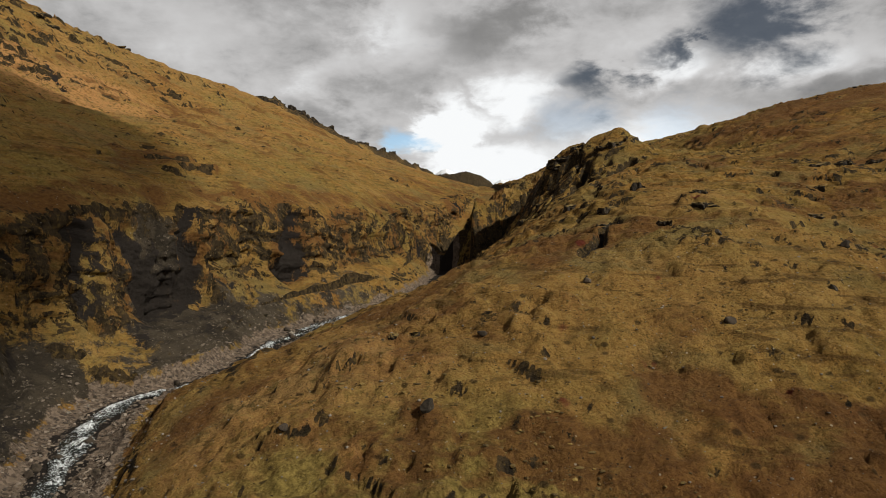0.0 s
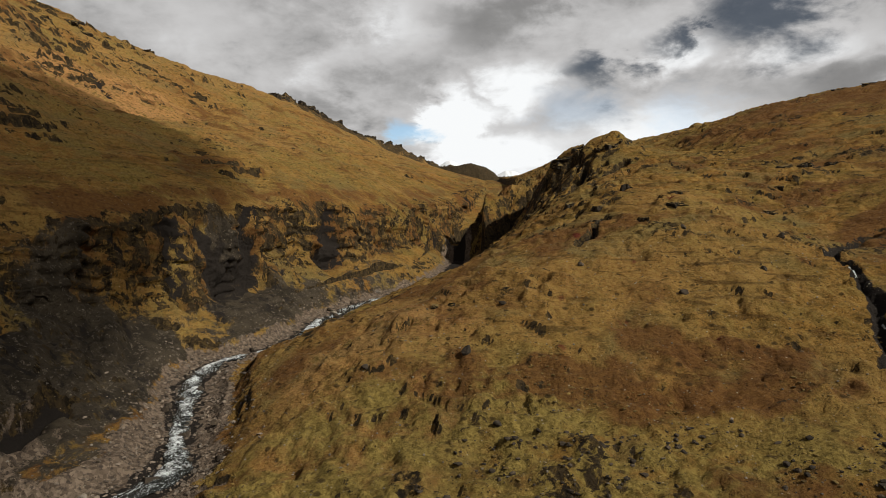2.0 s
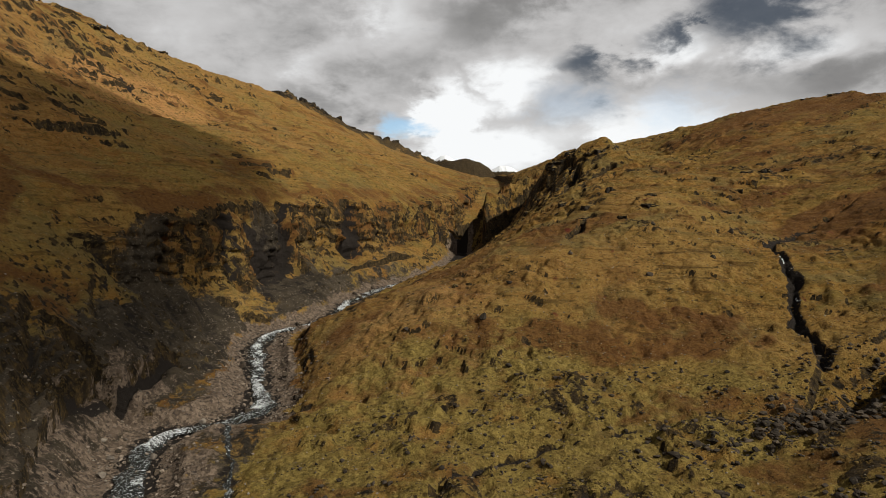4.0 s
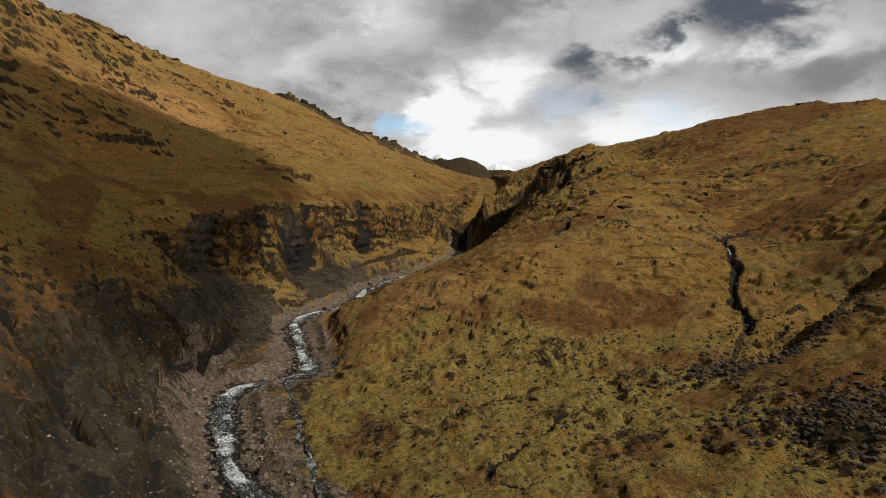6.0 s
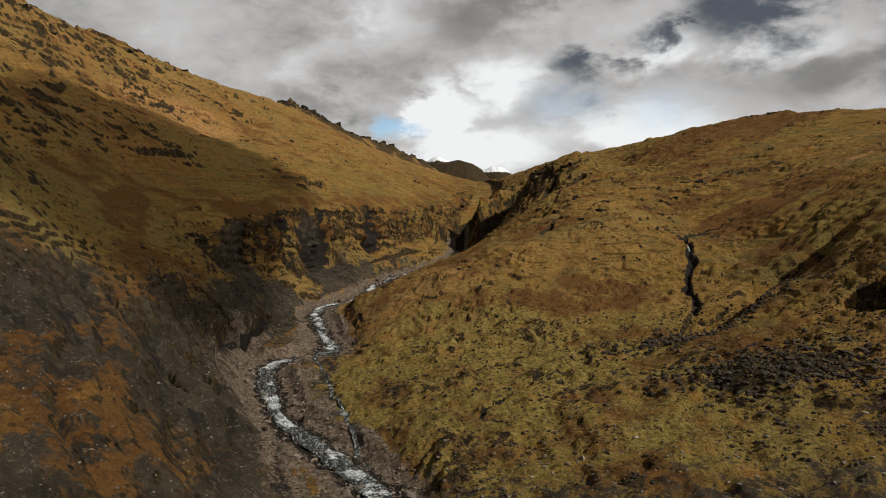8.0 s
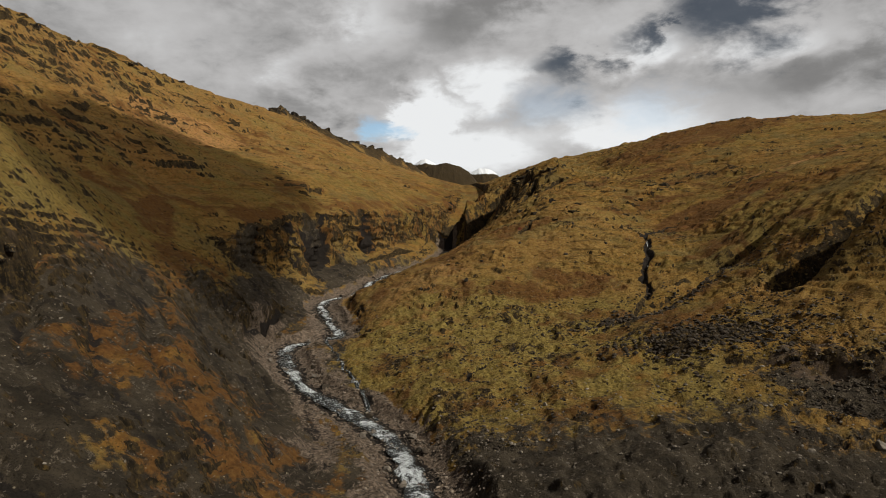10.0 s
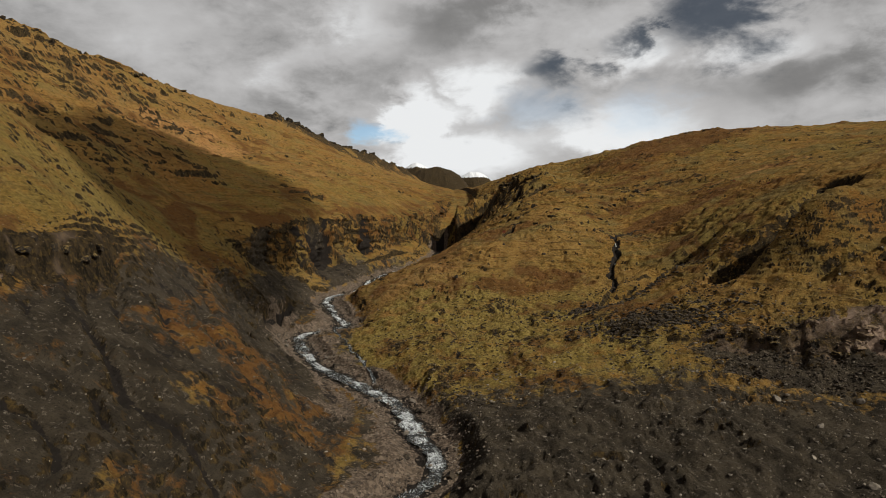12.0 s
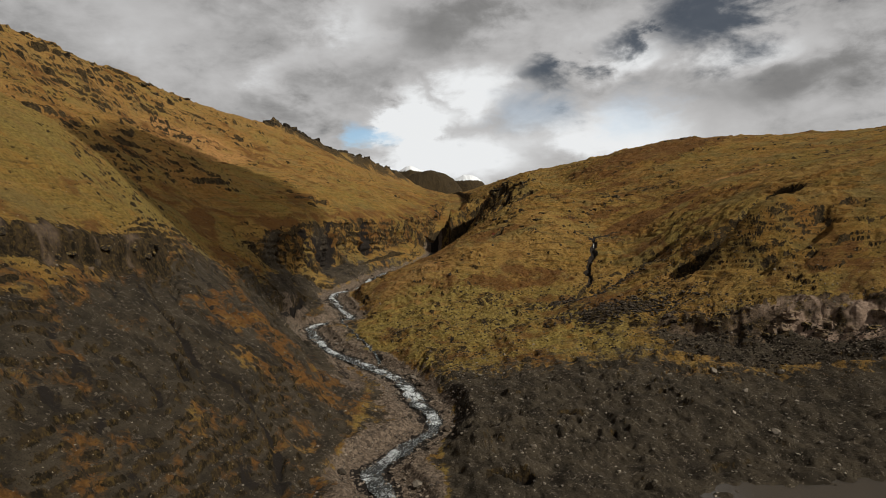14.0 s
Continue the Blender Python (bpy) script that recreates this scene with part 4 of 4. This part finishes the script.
def surface(x, y, layer=None):
    """The ground's height (or a layer's value) at places in plan."""
    layer = gz if layer is None else layer
    x, y = np.atleast_1d(np.asarray(x, float)), np.atleast_1d(np.asarray(y, float))
    js = np.clip(np.searchsorted(rows_y, y), 1, len(rows_y) - 1)
    out = np.empty(len(x))
    for j in np.unique(js):
        k = js == j
        a = (y[k] - rows_y[j - 1]) / (rows_y[j] - rows_y[j - 1])
        out[k] = (1 - a) * np.interp(x[k], gx[j - 1], layer[j - 1]) + a * np.interp(x[k], gx[j], layer[j])
    return out


# ---- hills up the valley ----
def far_hill(name, cx, cy, wide, deep, height, seed, label, jag, snowline=1e9, shape=1.3):
    hx, hy = np.meshgrid(np.linspace(-1, 1, 150), np.linspace(-1, 1, 50))
    body = np.clip(1 - np.abs(hx) ** shape, 0, 1) * np.clip(1 - np.abs(hy) ** 1.2, 0, 1)
    px, py = cx + hx * wide, cy + hy * deep
    pz = 100 + (height - 100) * body + jag * body ** 0.5 * (fbm(hx * 5, hy * 3, 5, seed) + 0.6 * (ridged(hx * 9, hy * 4, 3, seed + 1) - 0.5))
    white = step(pz + 0.6 * jag * fbm(hx * 14, hy * 6, 3, seed + 2), snowline, snowline + 0.5 * jag)
    none = px * 0
    ob = sheet(name, px, py, pz, GROUND, dict(rock=none + 1, scree=none, gravel=none, wet_shade=none, rust=none, moss=none, cushion=none, pale=none, snow=white, straw_sun=none))
    return tagged(ob, label, "mountain", kind="structure")


far_hill("backdrop_hill", 50, 1500, 105, 260, 205, 41, "dark bare hill closing the head of the valley", 5, shape=3.0)
far_hill("backdrop_mountain", 10, 3000, 330, 500, 388, 43, "distant dark mountain dusted with snow", 9, 352)
far_hill("backdrop_mountain", 300, 3100, 200, 400, 352, 47, "distant flat mountain white with snow", 8, 312, 2.0)

# ---- an unseen low cloud, added up-sun to cast shadow on the left slope ----
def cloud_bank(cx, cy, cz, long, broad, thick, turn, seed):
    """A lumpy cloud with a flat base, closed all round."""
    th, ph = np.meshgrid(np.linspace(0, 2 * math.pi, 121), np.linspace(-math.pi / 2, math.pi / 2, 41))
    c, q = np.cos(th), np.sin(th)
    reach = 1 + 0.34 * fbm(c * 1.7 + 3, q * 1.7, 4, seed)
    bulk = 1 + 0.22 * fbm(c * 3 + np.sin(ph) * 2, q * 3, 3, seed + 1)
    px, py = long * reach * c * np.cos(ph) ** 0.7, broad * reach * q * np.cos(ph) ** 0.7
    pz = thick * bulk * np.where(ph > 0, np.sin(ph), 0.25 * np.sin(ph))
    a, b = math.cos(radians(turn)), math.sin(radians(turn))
    ob = sheet("backdrop_shade_cloud", cx + a * px - b * py, cy + b * px + a * py, cz + pz, VAPOUR, dict(thickness=np.abs(np.sin(ph))))
    return tagged(ob, "unseen grey-white cloud added to shade the left slope", "cloud", kind="structure")


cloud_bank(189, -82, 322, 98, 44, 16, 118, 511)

# ---- stream and lagoon ----
ry = np.arange(-66, 134, 0.25)
cx, cz = river_x(ry) + 0.55 * fbm(ry / 3.2, ry * 0 + 9.5, 3, 88), river_z(ry)
across = np.linspace(-1, 1, 25)
slope_x = np.gradient(cx, ry)
nx, ny = 1 / np.hypot(1, slope_x), -slope_x / np.hypot(1, slope_x)
half = 1.05 + 0.45 * fbm(ry / 7, ry * 0 + 0.5, 2, 81) + 0.55 * fbm(ry / 1.7, ry * 0 + 3.5, 3, 85)
wx = cx[:, None] + nx[:, None] * across * half[:, None]
wy = ry[:, None] + ny[:, None] * across * half[:, None]
rapid = step(fbm(wx / 2.4, wy / 2.4, 3, 86), -0.2, 0.5) * (1 - np.abs(across) ** 4)
wz = cz[:, None] - 0.18 + 0.16 * fbm(wx / 1.1, wy / 1.1, 3, 87) + 0.12 * rapid - 0.10 * np.abs(across) ** 3
stream = sheet("stream", wx, wy, wz, WATER, dict(rapid=rapid))
tagged(stream, "narrow mountain stream tumbling white over dark stones", "stream", kind="structure")

# a shallower arm on the right of the gravel bar
by = np.arange(-5, 30.5, 0.25)
bx = np.interp(by, [p[1] for p in BRAID[::-1]], [p[0] for p in BRAID[::-1]]) + 1.1 * fbm(by / 3.0, by * 0 + 1.5, 3, 93)
arm = 0.34 + 0.34 * fbm(by / 2.0, by * 0 + 6.5, 3, 94)
ax = bx[:, None] + across * arm[:, None]
ay = np.repeat(by[:, None], len(across), axis=1)
az = surface(bx, by)[:, None] + 0.10 + 0.05 * fbm(ax, ay, 2, 95) - 0.08 * np.abs(across)
side_arm = sheet("stream", ax, ay, az, WATER, dict(rapid=0.35 * step(fbm(ax / 2, ay / 2, 3, 96), 0.0, 0.4)))
tagged(side_arm, "shallow dark side arm of the stream among stones", "stream", kind="structure")


def runnel(points, half, label):
    """A thin white run of water down a rocky cut."""
    pts = np.array(points, float)
    k = np.linspace(0, len(pts) - 1, 24 * len(pts))
    px, py = np.interp(k, np.arange(len(pts)), pts[:, 0]), np.interp(k, np.arange(len(pts)), pts[:, 1])
    px = px + 0.25 * fbm(k * 1.7, k * 0 + 0.5, 2, 91)
    lane = np.linspace(-1, 1, 7)
    wide = half * (0.7 + 0.5 * fbm(k, k * 0 + 4.5, 2, 92))
    ex, ey = px[:, None] + lane * wide[:, None], py[:, None] + 0 * lane
    ez = surface(ex.ravel(), ey.ravel()).reshape(ex.shape).min(axis=1, keepdims=True) + 0.25 - 0.1 * lane ** 2
    ob = sheet("brook", ex, ey, ez, WATER, dict(rapid=ez * 0 + 1))
    return tagged(ob, label, "brook", kind="structure")


runnel([(35.2, 36.6), (35.8, 38.6)], 0.14, "short thin fall of a brook in a dark gully")
runnel([(38.6, 46.6), (39.2, 48.6)], 0.14, "short thin fall of a brook in a dark gully")

qx, qy = np.meshgrid(np.linspace(-20, 200, 30), np.linspace(-900, -50, 40))
lagoon = sheet("lagoon", qx, qy, np.full(qx.shape, LAKE), LAGOON)
tagged(lagoon, "still grey-brown silty water of a lagoon", "lagoon", kind="structure")


# ---- stones, crags and tufts ----
rng = np.random.default_rng(7)


def stone_bm(seed, detail, squash=0.7):
    """A weathered angular stone about 1 across."""
    bm = bmesh.new()
    bmesh.ops.create_icosphere(bm, subdivisions=detail, radius=0.5)
    r = random.Random(seed)
    cuts = [(Vector((r.uniform(-1, 1), r.uniform(-1, 1), r.uniform(-0.5, 1))).normalized(), r.uniform(0.24, 0.40)) for _ in range(9)]
    off = Vector((seed * 3.1, seed * 1.7, 0))
    for v in bm.verts:
        for c, reach in cuts:
            far = v.co.dot(c) - reach
            if far > 0:
                v.co -= c * far
        v.co *= 1 + 0.20 * noise.noise(v.co * 2.3 + off) + 0.08 * noise.noise(v.co * 7 + off)
        v.co.z *= squash
    return bm


def as_mesh(name, bm, mat):
    mesh = bpy.data.meshes.new(name)
    bm.to_mesh(mesh)
    bm.free()
    mesh.materials.append(mat)
    return mesh


def crag_bm(seed, tall):
    """A broken basalt crag, about 1 across and tall high, in one piece, set in the ground at z = 0."""
    r = random.Random(seed)
    bm = bmesh.new()
    bmesh.ops.create_icosphere(bm, subdivisions=4, radius=0.5)
    cuts = []
    for k in range(16):
        a = r.uniform(0, 6.28)
        cuts.append((Vector((math.cos(a), math.sin(a), r.uniform(-0.1, 0.35))).normalized(), r.uniform(0.26, 0.42)))
    for k in range(3):
        cuts.append((Vector((r.uniform(-0.4, 0.4), r.uniform(-0.4, 0.4), 1)).normalized(), r.uniform(0.22, 0.36)))
    off = Vector((seed * 2.3, seed * 1.1, 0))
    for v in bm.verts:
        c = v.co * 2
        v.co = Vector([0.5 * math.copysign(abs(q) ** 0.6, q) for q in c])
        for n, reach in cuts:
            far = v.co.dot(n) - reach
            if far > 0:
                v.co -= n * far
        col = Vector((v.co.x * 7, v.co.y * 7, v.co.z * 1.6)) + off
        d = 0.15 * noise.noise(col) + 0.08 * noise.noise(col * 2.3) + 0.15 * noise.noise(v.co * 2.6 + off) + 0.05 * noise.noise(v.co * 9 + off)
        v.co += v.co.normalized() * d
        v.co.z *= 2 * tall
    return bm


def place(x, y, size, turn, sink, lean=0.0):
    z = float(surface(x, y)[0])
    return Matrix.LocRotScale((x, y, z - sink), Euler((lean, lean * 0.5, turn)), (size[0], size[1], size[2]))


crags = [as_mesh("rock_outcrop", crag_bm(40 + k, 0.5 + 0.1 * (k % 3)), CRAG) for k in range(7)]
pale_lit_crags = [as_mesh("rock_outcrop", crag_bm(60 + k, 0.55), PALE_LIT_CRAG) for k in range(3)]


def outcrop(x, y, wide, high, label, group, meshes=crags, turn=None, sink=None):
    ob = new("rock_outcrop", meshes[int(rng.integers(len(meshes)))])
    ob.matrix_world = place(x, y, (wide, wide, high), rng.uniform(0, 6.28) if turn is None else turn, high * 0.2 if sink is None else sink)
    return tagged(ob, label, "rock outcrop", group)


# ledges on the right-hand hill
for x, y, wide, high in ((58.6, 99, 5, 3), (62.5, 97, 5.5, 2.6), (66, 96, 4, 2), (26, 84, 3.2, 2.2), (22.5, 63, 3.2, 1.6), (27.7, 66, 3.8, 1.7), (16.8, 67, 2.4, 1.5), (14, 66, 2.6, 1.4),
                         (-1.9, 49.5, 2.6, 1.2), (-3.7, 50, 2.0, 1.0), (42, 71.5, 3, 1.6), (20, 76, 2.6, 1.6), (31, 76, 2.4, 1.3), (24, 92, 3.4, 2.4), (18, 88, 3.0, 2.0), (50, 84, 3, 1.4)):
    outcrop(x, y, wide, high, "low dark basalt ledge breaking through ochre grass", "ledges on the hill")
# buttresses round the cleft
for x, y, wide, high in ((26, 140, 7, 3.5), (30, 138.5, 5, 3), (36, 131, 6, 2.2), (33, 131.5, 4, 2.0), (39, 131, 4, 1.8), (29, 134, 4, 2), (20, 126, 3, 1.6), (16, 122, 3, 1.4), (23, 118, 3, 1.4), (12, 128, 2.4, 1.2), (8, 122, 2.6, 1.2)):
    outcrop(x, y, wide, high, "dark basalt buttress with ochre grass beside the cleft", "buttresses of the cleft", sink=high * 0.35)
# low ledges along the right skyline
for x, y, wide, high in ((97, 222, 7, 2.0), (92, 226, 6, 1.6), (96, 205, 6, 1.4), (104, 172, 8, 1.6), (112, 168, 7, 1.3), (119, 162, 9, 1.6), (128, 160, 7, 1.2), (150, 158, 9, 1.6), (160, 160, 8, 1.6), (171, 155, 7, 1.3), (181, 148, 10, 2.6), (189, 138, 9, 2.4), (84, 243, 6, 1.2), (76, 252, 5, 1.0)):
    outcrop(x, y, wide, high, "long low rock ledge along the grassy skyline", "ledges of the skyline", sink=high * 0.6)
# crags along the left skyline
for k in range(26):
    y = 120 + 11 * k + rng.uniform(-4, 4)
    x = -160 - 8 * math.sin(k) + rng.uniform(-14, 10)
    outcrop(x, y, rng.uniform(4, 10), rng.uniform(1.6, 3.4), "brown weathered crag on the grassy crest", "crags of the crest")
for k in range(64):
    s = k / 63
    pts = np.array(RIDGE[2:], float)
    i = min(int(s * (len(pts) - 1)), len(pts) - 2)
    f = s * (len(pts) - 1) - i
    x, y = pts[i] * (1 - f) + pts[i + 1] * f
    wide = rng.uniform(6, 14)
    outcrop(x + rng.uniform(-5, 5), y + rng.uniform(-6, 6), wide, wide * rng.uniform(0.5, 1.05), "jagged dark crag on the far ridge", "crags of the far ridge", sink=1.5)
# broken rock band on the right and on the left
for k in range(34):
    s = k / 33
    i = min(int(s * 6), 5)
    f = s * 6 - i
    x = BAND[i][0] * (1 - f) + BAND[i + 1][0] * f
    y = BAND[i][1] * (1 - f) + BAND[i + 1][1] * f + rng.uniform(-2.5, 1.5)
    big = 1.0 + 2.2 * min(1, max(0, (x - 28) / 20))
    outcrop(x, y, big * rng.uniform(0.7, 1.4), big * rng.uniform(0.35, 0.6), "fractured pinkish-grey rock face on the valley side" if x > 44 and k % 4 else "broken dark rock on the terrace edge", "rock band", pale_lit_crags if x > 44 and k % 4 else crags, sink=0.5)
for k in range(16):
    y = -57 + 2.1 * k
    x = float(np.interp(y, [b[1] for b in BAND_LEFT], [b[0] for b in BAND_LEFT])) - 0.4 + rng.uniform(-0.8, 0.8)
    outcrop(x, y, rng.uniform(1.3, 2.4), rng.uniform(0.7, 1.2), "layered brown rock band under mossy slope", "left rock band", pale_lit_crags if k == 7 else crags, sink=0.6)

# single boulders that stand out
stones = [as_mesh("boulder", stone_bm(k, 3, 0.75), BASALT) for k in range(5)]
pale_stones = [as_mesh("boulder", stone_bm(10 + k, 3, 0.75), PALE) for k in range(4)]


def boulder(x, y, size, label, group, meshes=stones):
    ob = new("boulder", meshes[int(rng.integers(len(meshes)))])
    ob.matrix_world = place(x, y, (size, size * rng.uniform(0.75, 1.0), size * rng.uniform(0.8, 1.1)), rng.uniform(0, 6.28), -size * 0.16)
    return tagged(ob, label, "boulder", group)


for x, y, size in ((-0.9, 38.4, 1.3), (-10, 39, 0.9), (20.5, 44.5, 1.0), (1.2, 29, 0.8), (30, 48, 0.9), (12, 52, 0.9), (25, 57, 1.0), (3, 46, 0.8), (8, 26, 0.8), (36, 56, 1.1)):
    boulder(x, y, size, "weathered dark boulder lying in ochre grass", "boulders on the hill")
for x, y, size in ((14, -24.9, 0.9), (15.2, -25.3, 0.8), (34.7, -26.8, 1.5), (36.4, -26.5, 1.0), (36.4, -33, 1.1), (4.9, -12, 0.8), (33.4, -45.5, 1.2), (10.6, -38, 1.3), (9.4, -37, 1.0), (30.9, -40, 0.8), (28, -26.5, 0.9), (44, -29, 1.2), (1.7, -10.8, 0.7), (29, -44, 0.8), (38, -47, 0.7)):
    boulder(x, y, size, "pale grey boulder on dark moraine gravel", "boulders on the moraine", pale_stones)
for k in range(110):
    y = rng.uniform(-55, 122)
    off = rng.choice([-1, 1]) * rng.uniform(0.5, 4.0)
    boulder(float(river_x(np.array([y]))[0]) + off, y, 0.5 + 1.0 * rng.random() ** 2, "rounded grey boulder in the stony stream bed", "boulders of the stream", stones if rng.random() < 0.6 else pale_stones)


def litter(name, xs, ys, sizes, mat, shapes, label, lift=0.15):
    """Many small things, joined: one of a few shapes at each place."""
    zs = surface(xs, ys)
    co, tri, n = [], [], 0
    for x, y, z, s in zip(xs, ys, zs, sizes):
        v, f = shapes[int(rng.integers(len(shapes)))]
        a = rng.uniform(0, 6.28)
        c, q = math.cos(a) * s, math.sin(a) * s
        co.append(np.stack([c * v[:, 0] - q * v[:, 1] + x, q * v[:, 0] + c * v[:, 1] + y, s * v[:, 2] + z + lift * s], -1))
        tri.append(f + n)
        n += len(v)
    co, tri = np.concatenate(co), np.concatenate(tri)
    mesh = bpy.data.meshes.new(name)
    mesh.from_pydata(co.tolist(), [], tri.tolist())
    mesh.materials.append(mat)
    ob = new(name, mesh)
    return tagged(ob, label, "", "", "stuff")


def shape_of(bm):
    bmesh.ops.triangulate(bm, faces=bm.faces[:])
    bm.verts.index_update()
    v = np.array([w.co[:] for w in bm.verts])
    f = np.array([[w.index for w in q.verts] for q in bm.faces])
    bm.free()
    return v, f


pebbles = [shape_of(stone_bm(20 + k, 1, 0.7)) for k in range(8)]
pebbles = [(v * np.array([rng.uniform(0.8, 1.5), rng.uniform(0.6, 1.0), rng.uniform(0.6, 1.1)]), f) for v, f in pebbles]


# stones of the stream bed
n = 9500
ys = rng.uniform(-58, 124, n)
off = rng.normal(0, 1, n) * 3.3
litter("river_stones", river_x(ys) + off, ys, 0.12 + 0.45 * rng.random(n) ** 2.5, PEBBLE, pebbles, "grey and brown stones along the stream bed")
# stones strewn over moraine, scree and hill
n = 4200
xs, ys = rng.uniform(-6, 62, n), rng.uniform(-58, -8, n)
litter("moraine_stones", xs, ys, 0.08 + 0.5 * rng.random(n) ** 5, PALE, pebbles, "pale stones strewn over dark moraine")
n = 2400
xs, ys = rng.uniform(-52, -18, n), rng.uniform(-72, 60, n)
litter("scree_stones", xs, ys, 0.08 + 0.30 * rng.random(n) ** 5, PALE, pebbles, "small stones on the dark scree slope")
n = 6000
xs, ys = rng.uniform(-22, 50, n), rng.uniform(-12, 60, n)
litter("hill_stones", xs, ys, 0.06 + 0.26 * rng.random(n) ** 7, PALE, pebbles, "small pale stones lying in withered grass")
# cushions of moss and dark stones on the hummocky terrace
n = 15000
xs, ys = rng.uniform(-22, 56, n), rng.uniform(-26, 48, n)
keep = (surface(xs, ys, scree) < 0.35) & (surface(xs, ys, gravel) < 0.3) & (fbm(xs / 6, ys / 6, 3, 201) + 0.012 * (20 - ys) > -0.05)
litter("moss_clumps", xs[keep], ys[keep], 0.12 + 0.40 * rng.random(keep.sum()) ** 2, CLUMP, [(v * np.array([1, 1, 0.65]), f) for v, f in pebbles], "yellow-green moss cushions on the stony terrace", 0.02)
n = 13000
xs, ys = -20 + 76 * rng.random(n) ** 0.7, rng.uniform(-26, 28, n)
keep = fbm(xs / 7, ys / 7, 3, 203) > -0.05
litter("terrace_stones", xs[keep], ys[keep], 0.10 + 0.55 * rng.random(keep.sum()) ** 4, BASALT, pebbles, "dark weathered stones among moss on the terrace")
n = 2600
a, r = rng.uniform(0, 6.28, n), np.sqrt(rng.random(n))
low = rng.random(n) < 0.55
r = r * (0.55 + 0.75 * rng.random(n))
xs = np.where(low, 29 + 14 * r * np.cos(a), 31 + 16 * r * np.cos(a))
ys = np.where(low, -3 + 8 * r * np.sin(a) - 0.3 * r * 13 * np.cos(a), 18.5 + 4 * r * np.sin(a) + 0.38 * r * 15 * np.cos(a))
litter("terrace_blocks", xs, ys, 0.22 + 0.85 * rng.random(n) ** 3, BASALT, pebbles, "dark angular blocks heaped in the hollows of the terrace", 0.1)
# rubble below the rock band
n = 3000
s = rng.random(n)
xs = 30 + 34 * s + rng.normal(0, 2, n)
ys = -15 - 0.5 * (xs - 36) + rng.uniform(-9, -1, n)
litter("rubble", xs, ys, 0.10 + 0.55 * rng.random(n) ** 4, BASALT, pebbles, "dark angular rubble below the rock band")

# a scrap of ice by the shore of the lagoon
ICE = bpy.data.materials.new("ice")
ICE.use_nodes = True
ice_nodes = Nodes(ICE.node_tree)
finish(ice_nodes, ice_nodes.mix(ice_nodes.noise(ice_nodes.add("ShaderNodeNewGeometry").outputs["Position"], 3.0), (0.70, 0.76, 0.80), (0.85, 0.88, 0.90)), 0.4, ice_nodes.noise(ice_nodes.add("ShaderNodeNewGeometry").outputs["Position"], 8.0), 0.4, 0.05)
floe = new("ice_floe", as_mesh("ice_floe", stone_bm(33, 3, 0.35), ICE))
floe.matrix_world = Matrix.LocRotScale((40.6, -55.6, LAKE + 0.02), Euler((0, 0, 0.5)), (1.5, 0.6, 0.7))
tagged(floe, "small flat white ice floe in brown water", "ice floe")
